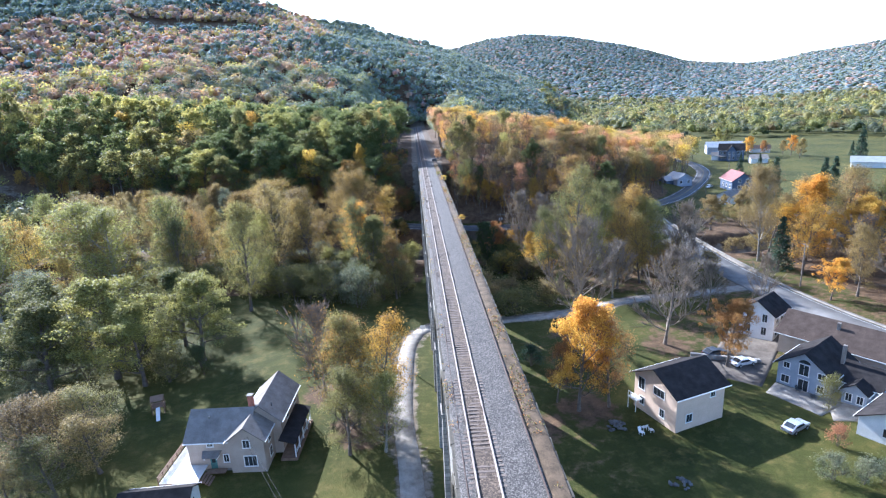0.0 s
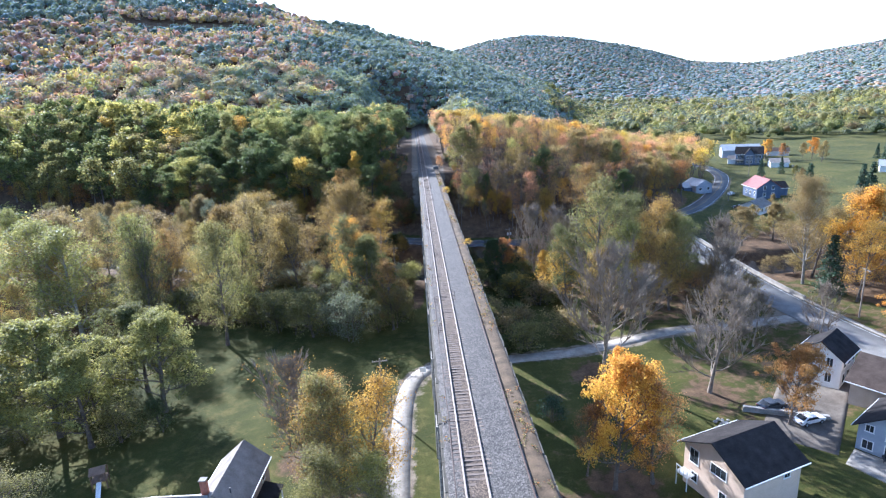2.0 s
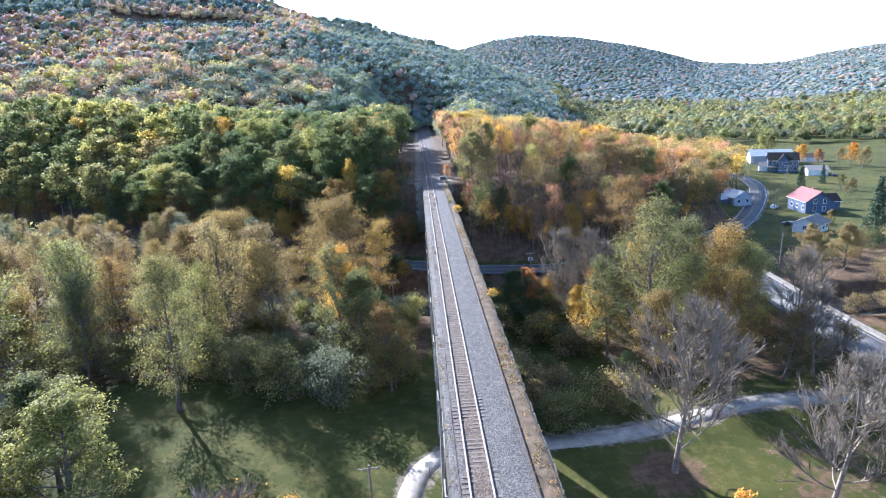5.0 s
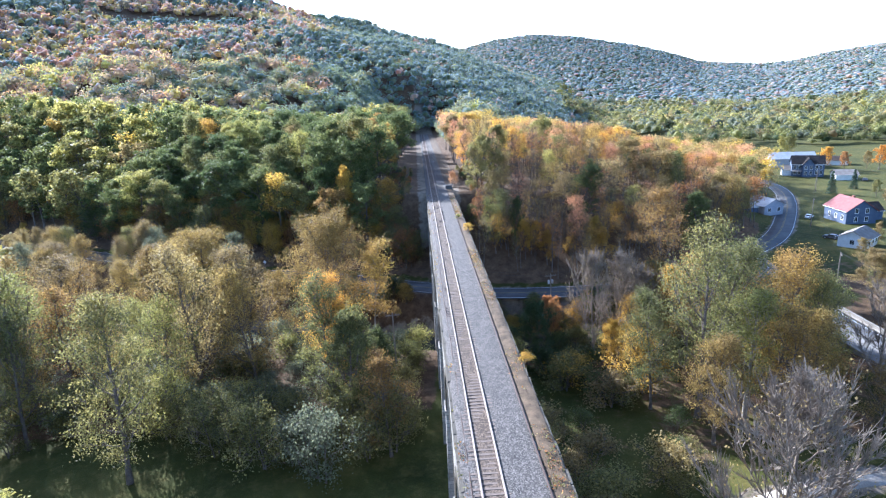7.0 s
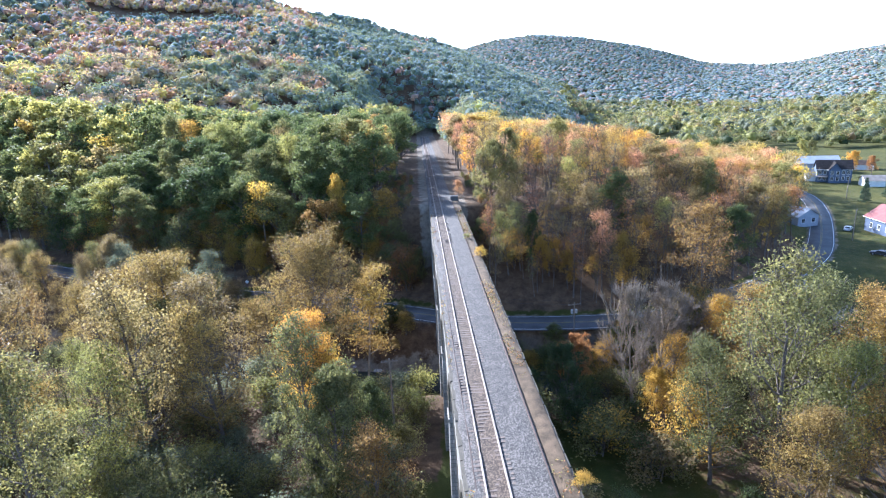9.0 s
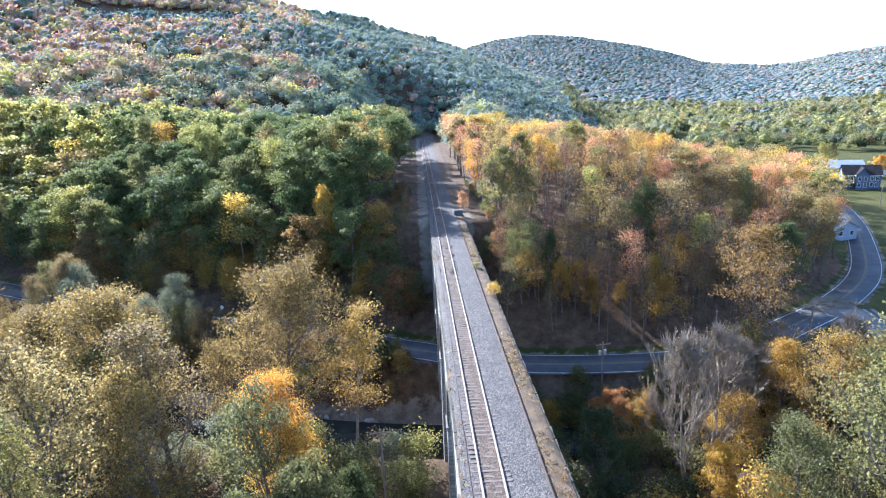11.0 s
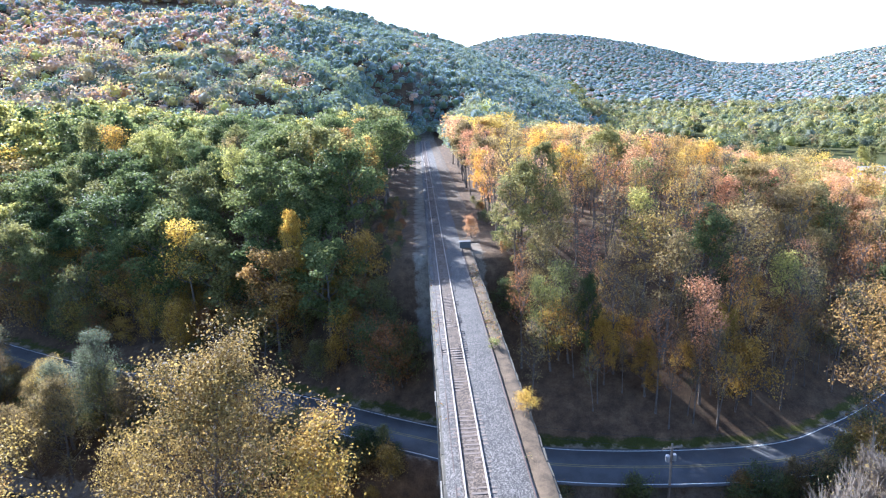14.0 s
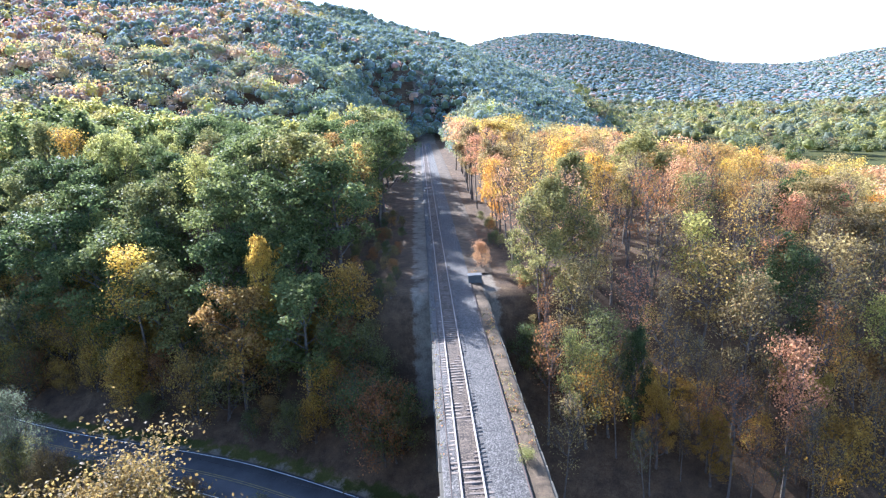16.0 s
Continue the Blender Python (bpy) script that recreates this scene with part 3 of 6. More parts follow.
def ties():
    rng = random.Random(11)
    shapes = []
    for k in range(5):
        bm = bmesh.new()
        add_box(bm, -1.3, 1.3, -0.115, 0.115, -0.17, 0.0, 0.012)
        for v in bm.verts:
            v.co += Vector((rng.uniform(-0.03, 0.03), rng.uniform(-0.012, 0.012), rng.uniform(-0.008, 0.008)))
        me = bpy.data.meshes.new("tie")
        bm.to_mesh(me)
        bm.free()
        me.materials.append(TIE_WOOD)
        shapes.append(me)
    holder = root("railway_ties", 0, 20, -0.25)
    tagged(holder, "weathered brown timber railway ties under the rails", "railway tie")
    inv = holder.matrix_world.inverted()
    y, k = 20.0, 0
    rest_v, rest_q = [], []
    while y < 460:
        m = pose(rng.uniform(-0.05, 0.05), y, -0.178 + rng.uniform(-0.012, 0.012), 0, 0, rng.uniform(-0.8, 0.8))
        if k < 300:
            ob = new("tie", rng.choice(shapes))
            ob.matrix_world = m
            ob.parent, ob.matrix_parent_inverse = holder, inv
        else:
            n0 = len(rest_v)
            rest_v += [m @ Vector((sx * 1.3, sy * 0.115, z)) for z in (-0.17, 0.0) for sx, sy in ((-1, -1), (1, -1), (1, 1), (-1, 1))]
            rest_q += [[n0 + i for i in f] for f in ((4, 5, 6, 7), (0, 1, 5, 4), (1, 2, 6, 5), (2, 3, 7, 6), (3, 0, 4, 7))]
        y += 0.52 + rng.uniform(-0.025, 0.025)
        k += 1
    ob = new("tie_row", mesh_np("tie_row", [tuple(v) for v in rest_v], rest_q, [TIE_WOOD]))
    ob.parent, ob.matrix_parent_inverse = holder, inv
    tagged(ob, kind="stuff")


ties()


# ---- trees ----
def tube(path, radii, sides, V, Q):
    """A tapering limb along a path."""
    path = np.asarray(path, float)
    d = np.gradient(path, axis=0)
    d /= np.linalg.norm(d, axis=1)[:, None] + 1e-9
    ref = np.where(np.abs(d[:, 2:3]) > 0.9, np.array([[1.0, 0, 0]]), np.array([[0, 0, 1.0]]))
    u = np.cross(d, ref)
    u /= np.linalg.norm(u, axis=1)[:, None] + 1e-9
    w = np.cross(d, u)
    n0 = sum(len(a) for a in V)
    ang = np.arange(sides) * 2 * math.pi / sides
    ring = path[:, None, :] + (u[:, None, :] * np.cos(ang)[None, :, None] + w[:, None, :] * np.sin(ang)[None, :, None]) * np.asarray(radii)[:, None, None]
    V.append(ring.reshape(-1, 3))
    k = len(path)
    j = np.arange(k - 1)[:, None] * sides
    i = np.arange(sides)[None, :]
    i2 = (i + 1) % sides
    Q.append((n0 + np.stack([j + i, j + i2, j + sides + i2, j + sides + i], -1)).reshape(-1, 4))


def leaf_cards(c, out, size, rng, V, Q, bias=0.7):
    """Folded leaf sprays at the points c, facing loosely outward and up."""
    n = len(c)
    nrm = rng.normal(size=(n, 3)) + out * bias + np.array([0, 0, 0.35])
    nrm /= np.linalg.norm(nrm, axis=1)[:, None] + 1e-9
    u = np.cross(nrm, rng.normal(size=(n, 3)))
    u /= np.linalg.norm(u, axis=1)[:, None] + 1e-9
    w = np.cross(nrm, u)
    s = (size * rng.uniform(0.6, 1.35, n))[:, None]
    bend = nrm * s * 0.18
    v = np.stack([c - u * s * 0.5, c - w * s * 0.36 + bend, c + u * s * 0.5, c + w * s * 0.36 + bend], 1)
    n0 = sum(len(a) for a in V)
    V.append(v.reshape(-1, 3))
    Q.append(n0 + np.arange(n * 4).reshape(n, 4))


def limb_path(rng, start, direction, length, rise, segs, wobble):
    p, d = np.array(start, float), np.array(direction, float)
    d /= np.linalg.norm(d)
    out = [p.copy()]
    for k in range(segs):
        d = d + np.array([0, 0, rise]) / segs + rng.normal(0, wobble, 3)
        d /= np.linalg.norm(d)
        p = p + d * length / segs
        out.append(p.copy())
    return np.array(out)


def grow(seed, height, spread, clear, limbs, subs, leaves, leaf_size, puff, girth, lean=0.0, twigs=0, rise=0.7, top_heavy=0.75, shoots=1, shell=False):
    """Trunk, limbs and branches with leaf sprays round their ends. Returns wood and leaf arrays."""
    rng = np.random.default_rng(seed)
    WV, WQ, LV, LQ = [], [], [], []
    tips = []
    for sh in range(shoots):
        a0 = rng.uniform(0, 6.28)
        off = (0.0 if shoots == 1 else spread * 0.08)
        tilt = lean if shoots == 1 else lean + 0.14
        trunk = limb_path(rng, (off * math.cos(a0), off * math.sin(a0), -0.6), (tilt * math.cos(a0), tilt * math.sin(a0), 1), height * 0.93 + 0.6, 0.1, 7, 0.045)
        rad = girth * np.interp(np.linspace(0, 1, 8), [0, 0.06, 0.5, 1], [1.5, 1.0, 0.62, 0.1])
        tube(trunk, rad, 6, WV, WQ)
        for i in range(limbs):
            f = clear + (0.96 - clear) * ((i + rng.uniform(0, 1)) / limbs)
            k = f * 7
            a = min(int(k), 6)
            base = trunk[a] + (trunk[a + 1] - trunk[a]) * (k - a)
            u = (f - clear) / (1 - clear)
            reach = spread * (1.0 - abs(u - (1 - top_heavy)) ** 1.6) * rng.uniform(0.65, 1.1)
            reach = max(reach * (1.0 - 0.62 * u ** 3), spread * 0.22)
            ang = i * 2.4 + rng.uniform(-0.5, 0.5)
            path = limb_path(rng, base, (math.cos(ang), math.sin(ang), 0.25 + 0.8 * u), reach, rise, 5, 0.13)
            r0 = girth * 0.42 * (1 - 0.7 * u)
            tube(path, np.linspace(r0, 0.035, 6), 4, WV, WQ)
            tips.append(path[-1])
            for j in range(subs):
                g = rng.uniform(0.25, 0.95) * 5
                b = min(int(g), 4)
                p = path[b] + (path[b + 1] - path[b]) * (g - b)
                dirn = path[b + 1] - path[b]
                dirn = dirn / np.linalg.norm(dirn) + rng.normal(0, 0.65, 3) + np.array([0, 0, 0.25])
                sub = limb_path(rng, p, dirn, reach * rng.uniform(0.25, 0.55), 0.4, 2, 0.15)
                tube(sub, np.linspace(max(0.05, r0 * 0.35), 0.015, 3), 3, WV, WQ)
                tips.append(sub[-1])
                for q in range(twigs):
                    g2 = rng.uniform(0.3, 1.0) * 2
                    b2 = min(int(g2), 1)
                    p2 = sub[b2] + (sub[b2 + 1] - sub[b2]) * (g2 - b2)
                    tw = limb_path(rng, p2, (sub[b2 + 1] - sub[b2]) + rng.normal(0, 0.6, 3) * 0.6 + np.array([0, 0, 0.2]), rng.uniform(0.6, 1.5), 0.3, 1, 0.2)
                    tube(tw, [0.034, 0.012], 3, WV, WQ)
    tips = np.array(tips)
    mid = tips.mean(0)
    pick = rng.integers(0, len(tips), leaves)
    if shell:
        way = rng.normal(size=(leaves, 3)) + np.array([0, 0, 0.45])
        way /= np.linalg.norm(way, axis=1)[:, None]
        size = puff * rng.uniform(0.55, 1.4, len(tips))[pick]
        reach = np.where(rng.random(leaves) < 0.7, rng.uniform(0.6, 1.1, leaves), np.abs(rng.normal(0.9, 0.45, leaves)))
        c = tips[pick] + way * (size * reach)[:, None] * np.array([1, 1, 0.7])
    else:
        c = tips[pick] + rng.normal(0, 1, (leaves, 3)) * np.array([puff, puff, puff * 0.6])
        way = np.zeros((leaves, 3))
    c[:, 2] = np.maximum(c[:, 2], 0.3)
    out = c - mid
    out /= np.linalg.norm(out, axis=1)[:, None] + 1e-9
    out = out * (0.8 if shell else 1.0) + way * 0.9
    leaf_cards(c, out, leaf_size, rng, LV, LQ)
    return np.vstack(WV), np.vstack(WQ), np.vstack(LV), np.vstack(LQ)


def conifer(seed, height, spread, leaf_size, count, girth):
    rng = np.random.default_rng(seed)
    WV, WQ, LV, LQ = [], [], [], []
    tube([(0, 0, -0.5), (0, 0, height * 0.5), (0, 0, height)], [girth, girth * 0.6, 0.03], 6, WV, WQ)
    whorls = int(height * 1.4)
    per = max(4, count // (whorls * 7))
    pts = []
    for k in range(whorls):
        f = 0.06 + 0.93 * k / whorls
        for j in range(7):
            a = rng.uniform(0, 6.28)
            r = spread * (1 - f) ** 0.85 * rng.uniform(0.75, 1.1) + 0.15
            p = np.array([(0, 0, height * f), (r * 0.6 * math.cos(a), r * 0.6 * math.sin(a), height * f - r * 0.1), (r * math.cos(a), r * math.sin(a), height * f - r * 0.3)])
            tube(p, [0.05, 0.03, 0.01], 3, WV, WQ)
            u = np.sqrt(rng.uniform(0.05, 1, per))[:, None]
            pts.append(p[0] + (p[2] - p[0]) * u + rng.normal(0, 0.12 + 0.08 * r, (per, 3)) * np.array([1, 1, 0.5]))
    c = np.vstack(pts)
    out = c * np.array([1, 1, 0])
    out /= np.linalg.norm(out, axis=1)[:, None] + 1e-9
    leaf_cards(c, out, leaf_size, rng, LV, LQ, 0.5)
    return np.vstack(WV), np.vstack(WQ), np.vstack(LV), np.vstack(LQ)


# name: (arrays, height they are grown to)
FORMS = {
    "round": [(grow(q, 18, 7.6, 0.16, 20, 9, 22000, 0.25, 0.95, 0.34, rise=0.8, top_heavy=0.68, shell=True), 18) for q in (1, 2, 14)],
    "tall": [(grow(q, 26, 8.0, 0.14, 24, 8, 13500, 0.265, 0.85, 0.36, rise=0.9, top_heavy=0.62, twigs=1), 26) for q in (3, 4, 5)],
    "airy": [(grow(q, 24, 7.4, 0.16, 18, 9, 9500, 0.245, 0.8, 0.33, rise=1.0, top_heavy=0.62, twigs=2), 24) for q in (6, 7, 15)],
    "bare": [(grow(q, 18, 8.0, 0.14, 20, 13, 1100, 0.19, 0.7, 0.28, rise=1.0, top_heavy=0.65, twigs=13), 18) for q in (8, 9)],
    "broad": [(grow(q, 28, 10.5, 0.2, 26, 9, 30000, 0.23, 0.95, 0.42, rise=0.9, top_heavy=0.62, twigs=1), 28) for q in (41, 42)],
    "birch": [(grow(10, 24, 4.2, 0.36, 14, 6, 8000, 0.22, 0.7, 0.2, lean=0.12, rise=0.5, top_heavy=0.45), 24)],
    "shrub": [(grow(q, 6, 3.6, 0.08, 7, 4, 2400, 0.27, 0.6, 0.1, rise=0.6, top_heavy=0.7, shoots=3), 6) for q in (11, 12, 16)],
    "bushy": [(grow(q, 9, 4.6, 0.06, 10, 5, 4200, 0.26, 0.7, 0.12, rise=0.7, top_heavy=0.7, shoots=2, twigs=1), 9) for q in (17, 18)],
    "spruce": [(conifer(13, 18, 4.0, 0.5, 4200, 0.3), 18)],
    "wood_round": [(grow(q, 19, 6.8, 0.3, 18, 4, 8500, 0.35, 1.25, 0.3, rise=0.75, top_heavy=0.5, shell=True), 19) for q in (21, 22, 23, 29)],
    "wood_tall": [(grow(q, 20, 4.2, 0.5, 11, 5, 2600, 0.28, 0.8, 0.19, rise=1.0, top_heavy=0.45, twigs=1), 20) for q in (24, 25, 26)],
    "wood_thin": [(grow(q, 19, 3.8, 0.46, 11, 6, 1100, 0.22, 0.75, 0.17, rise=1.1, top_heavy=0.45, twigs=2), 19) for q in (27, 28, 30)],
    "light_round": [(grow(q, 19, 6.8, 0.3, 12, 3, 1100, 0.8, 1.5, 0.3, rise=0.75, top_heavy=0.5, shell=True), 19) for q in (31, 32)],
    "light_tall": [(grow(q, 20, 4.6, 0.52, 7, 2, 560, 0.55, 1.1, 0.2, rise=1.0, top_heavy=0.45), 20) for q in (33, 34)],
}
MODELS = {}
for form, variants in FORMS.items():
    for k, ((wv, wq, lv, lq), grown) in enumerate(variants):
        wood = mesh_np("trunk", wv, wq, [BARK])
        wood.polygons.foreach_set("use_smooth", np.ones(len(wq), bool))
        MODELS[form, k] = (wood, mesh_np("crown", lv, lq, [LEAF["oak"]]), grown)

tree_rng = random.Random(77)


def plant(form, hue, x, y, height, width=1.0, label="", bark=None, name="tree", category="tree", group="", z=None, turn=None):
    """One tree of its own: an empty at its foot with the trunk and the crown."""
    variants = len(FORMS[form])
    wood, crown, grown = MODELS[form, tree_rng.randrange(variants)]
    s = height / grown
    foot = root(name, 0, 0, 0)
    foot.matrix_world = pose(x, y, land_at(x, y) if z is None else z, 0, 0, tree_rng.uniform(0, 360) if turn is None else turn) @ Matrix.Diagonal((s * width, s * width, s, 1))
    for nm, me, mt in (("trunk", wood, bark or BARK), ("crown", crown, (WOOD_LEAF if name == "woodland_tree" else LEAF)[hue])):
        ob = new(nm, me)
        ob.parent = foot
        ob.material_slots[0].link = "OBJECT"
        ob.material_slots[0].material = mt
    return tagged(foot, label, category, group)


WORDS = {"oak": "dark green", "olive": "olive-green", "lime": "yellow-green", "gold": "golden yellow", "orange": "bright orange", "tan": "tan-brown", "bronze": "yellow-brown", "russet": "russet-brown", "silver": "grey-green", "pine": "dark green", "rust": "pinkish rust", "amber": "amber and brown"}

# specimen trees of the valley floor: form, leaf, x, y, height, width factor, place
for form, hue, x, y, h, w, where in (
    ("round", "lime", -63, 100, 19.5, 1.4, "at the edge of a lawn"), ("round", "olive", -71, 93, 18, 1.4, "at the edge of a lawn"), ("round", "lime", -56, 96, 16, 1.3, "at the edge of a lawn"), ("round", "olive", -77, 104, 19, 1.3, "at the edge of a lawn"), ("round", "lime", -48.5, 105, 17.5, 1.35, "at the edge of a lawn"),
    ("round", "olive", -55, 113, 17, 1.1, "behind a lawn"), ("airy", "tan", -50.5, 70, 11, 1.7, "beside a farmhouse lawn"), ("airy", "olive", -53, 75.5, 12.5, 1.6, "beside a farmhouse lawn"), ("airy", "tan", -57, 72, 12, 1.7, "beside a farmhouse lawn"), ("airy", "olive", -52, 63, 10, 1.7, "beside a farmhouse lawn"), ("airy", "tan", -60, 69, 13, 1.7, "beside a farmhouse lawn"), ("airy", "olive", -66, 64, 11, 1.8, "beside a farmhouse lawn"),
    ("airy", "tan", -72, 76, 12, 1.6, "beside a farmhouse lawn"), ("airy", "tan", -56, 60, 9, 1.7, "beside a farmhouse lawn"),
    ("airy", "gold", -11.2, 75, 19, 1.05, "beside the gravel lane"), ("tall", "olive", -14.5, 77, 19, 1.0, "beside the gravel lane"), ("tall", "olive", -15.5, 70.5, 14, 1.2, "beside the gravel lane"), ("tall", "lime", -10.2, 70.2, 13, 1.1, "beside the gravel lane"), ("airy", "amber", -17.5, 80, 18, 1.1, "beside the gravel lane"), ("bare", "orange", -21, 86, 17, 0.95, "on a lawn"), ("airy", "orange", -20, 92, 12, 1.0, "on a lawn"),
    ("tall", "olive", -46.2, 131.5, 28, 0.9, "at the lawn's edge"), ("tall", "lime", -80, 138, 28, 1.35, "at the wood's edge"), ("tall", "lime", -92, 146, 29, 1.3, "at the wood's edge"),
    ("tall", "lime", -103, 128, 30, 1.2, "at the wood's edge"), ("airy", "lime", -70, 150, 28, 1.1, "on the creek bottom"), ("airy", "tan", -43, 153, 30, 0.95, "on the creek bottom"),
    ("broad", "bronze", -47, 168, 27.5, 1.1, "on the creek bottom"), ("airy", "tan", -36, 160, 26, 1.1, "on the creek bottom"), ("broad", "bronze", -25, 173, 29, 1.05, "on the creek bank"),
    ("broad", "orange", -21, 152, 22, 0.75, "on the creek bottom"), ("airy", "orange", -18.5, 150, 19, 0.8, "on the creek bottom"), ("round", "olive", -16, 138.5, 20.5, 0.72, "beside the viaduct"),
    ("round", "oak", -12.5, 148, 13, 0.8, "beside the viaduct"), ("airy", "amber", -10, 133, 17, 0.95, "beside the viaduct"), ("airy", "bronze", -60, 178, 24, 1.2, "on the creek bottom"),
    ("airy", "tan", -75, 172, 24, 1.2, "on the creek bottom"), ("tall", "tan", -98, 165, 26, 1.1, "on the creek bottom"), ("airy", "tan", -88, 190, 22, 1.2, "on the creek bank"),
    ("airy", "tan", -110, 185, 24, 1.3, "on the creek bank"), ("tall", "lime", -120, 150, 28, 1.2, "at the wood's edge"), ("tall", "olive", -115, 112, 27, 1.2, "at the wood's edge"), ("airy", "silver", -82, 112, 20, 1.3, "at the wood's edge"),
    ("airy", "silver", -95, 98, 20, 1.3, "at the wood's edge"), ("airy", "tan", -85, 86, 16, 1.3, "at the wood's edge"),
    ("round", "orange", 20.3, 77.5, 19.5, 0.8, "in the viaduct's shade"), ("airy", "russet", 25.5, 78, 17.5, 0.95, "in the viaduct's shade"), ("airy", "russet", 17.5, 80.5, 12, 0.8, "in the viaduct's shade"),
    ("bare", "tan", 43.8, 98.5, 19.5, 1.05, "on a leafy yard"), ("bare", "tan", 28.7, 107, 24, 0.95, "beside the gravel lane"), ("round", "russet", 50.5, 88, 13, 0.9, "beside a house"),
    ("airy", "olive", 37, 138, 31, 0.95, "by the creek meadow"), ("tall", "olive", 31, 141, 20, 0.9, "by the creek meadow"), ("airy", "amber", 50, 140, 25, 1.05, "by the creek meadow"), ("airy", "olive", 42, 146, 26, 1.0, "by the creek meadow"),
    ("tall", "amber", 57, 148, 22, 1.0, "by the creek meadow"), ("bare", "tan", 42, 123.5, 14, 1.1, "by the creek meadow"), ("tall", "olive", 56, 140, 22, 0.9, "by the creek meadow"), ("tall", "olive", 61, 152, 17, 0.9, "by the creek meadow"), ("airy", "amber", 46, 131, 20, 1.0, "by the creek meadow"), ("tall", "olive", 49, 152, 24, 0.9, "by the creek meadow"), ("tall", "bronze", 36, 131, 18, 1.0, "by the creek meadow"), ("tall", "lime", 44, 137, 22, 0.95, "by the creek meadow"), ("tall", "bronze", 53, 134, 19, 1.0, "by the creek meadow"), ("tall", "lime", 61, 145, 20, 0.9, "by the creek meadow"), ("bushy", "gold", 32, 146, 11, 1.0, "by the creek meadow"), ("airy", "bronze", 57, 128, 14, 1.1, "by the creek meadow"), ("round", "gold", 28.8, 152, 11, 0.75, "by the creek meadow"), ("bare", "tan", 27, 157, 21, 0.7, "on the creek bank"), ("airy", "gold", 24.5, 166.5, 12.5, 0.8, "on the creek bank"),
    ("bare", "tan", 33, 162, 19, 0.9, "on the creek bank"), ("bare", "tan", 40.5, 169, 18, 0.9, "on the creek bank"), ("bare", "tan", 57, 171, 18, 0.9, "below the road"), ("airy", "amber", 47, 158, 20, 1.0, "on the creek bank"), ("tall", "gold", 60, 167, 20, 1.0, "on the creek bank"), ("airy", "gold", 34, 160.5, 13, 1.1, "on the creek bank"), ("bare", "tan", 48, 171, 17, 1.2, "on the creek bank"), ("airy", "lime", 58, 158, 15, 1.2, "on the creek bank"), ("tall", "gold", 45.5, 167, 19, 0.8, "on the creek bank"), ("tall", "olive", 54, 163, 19, 0.9, "on the creek bank"), ("airy", "gold", 36, 165, 12, 1.0, "on the creek bank"), ("airy", "amber", 49.5, 179, 25, 1.05, "below the road"),
    ("round", "oak", 67, 201, 17, 0.85, "above the road"), ("round", "gold", 21.5, 195.6, 10, 0.6, "at the foot of the bank"), ("round", "gold", 26.5, 193.5, 9, 0.75, "at the foot of the bank"), ("round", "amber", 39, 195.5, 10, 0.6, "at the foot of the bank"), ("shrub", "gold", 24, 199, 7, 0.8, "at the foot of the bank"), ("shrub", "amber", 52, 201, 8, 1.0, "at the foot of the bank"), ("round", "oak", 39.3, 206, 17, 0.8, "on the wooded bank"), ("round", "olive", 13, 211, 18, 0.9, "beside the line"), ("round", "olive", 19, 222, 17, 0.8, "beside the line"), ("round", "oak", 20.2, 199, 13, 0.5, "on the wooded bank"), ("airy", "lime", 14.5, 198, 14.5, 0.75, "on the wooded bank"), ("round", "orange", 11.5, 252, 13, 0.6, "beside the line"), ("round", "gold", -24, 217, 22, 0.4, "on the wooded bank"), ("round", "oak", 16.4, 155, 13.5, 0.75, "in the viaduct's shade"), ("round", "russet", 19.5, 163, 12, 0.7, "in the viaduct's shade"),
    ("broad", "tan", 87, 138, 26, 0.8, "beyond the street"), ("round", "orange", 98, 135, 22, 1.0, "beyond the street"), ("round", "gold", 104, 125, 18, 1.0, "beyond the street"), ("round", "orange", 85, 108.5, 9.5, 0.95, "at the street's edge"),
    ("bare", "tan", 96, 100, 24, 1.0, "beyond the street"), ("bare", "tan", 63, 129, 16, 1.0, "beside the street"), ("bare", "tan", 68, 141, 17, 1.0, "beside the street"), ("bare", "olive", 60, 113, 11, 1.0, "beside the street"), ("airy", "olive", 67, 155, 15, 0.9, "beside the street"), ("bare", "tan", 69, 108, 12, 0.8, "beside the street"), ("airy", "tan", 92, 142, 18, 1.1, "beyond the street"), ("airy", "bronze", 99, 150, 17, 1.1, "beyond the street"), ("airy", "tan", 112, 140, 24, 1.1, "beyond the street"), ("airy", "gold", 90, 125, 18, 1.0, "beyond the street"), ("tall", "lime", 118, 132, 24, 1.0, "beyond the street"),
    ("round", "tan", 92, 172, 12, 1.1, "by the pond"), ("round", "tan", 104, 176, 11, 1.2, "by the pond"), ("airy", "russet", 124, 150, 20, 1.1, "beyond the street"), ("airy", "tan", 108, 112, 22, 1.1, "beyond the street"),
):
    kindname = {"bare": "nearly leafless tree with grey branches", "airy": "half-bare tree with thin %s leaves" % WORDS[hue], "birch": "slender leaning tree with sparse olive leaves"}.get(form, "%s broadleaf tree" % WORDS[hue])
    plant(form, hue, x, y, h, w, "%s %s" % (kindname, where), BARK_GREY if form == "bare" else BARK_PALE if form == "birch" or (form in ("tall", "broad") and hue in ("tan", "lime")) else BARK)
plant("birch", "amber", -15.5, 173, 27.5, 1.15, "slender leaning tree with sparse yellow-brown leaves on the creek bank", BARK_PALE, turn=0)
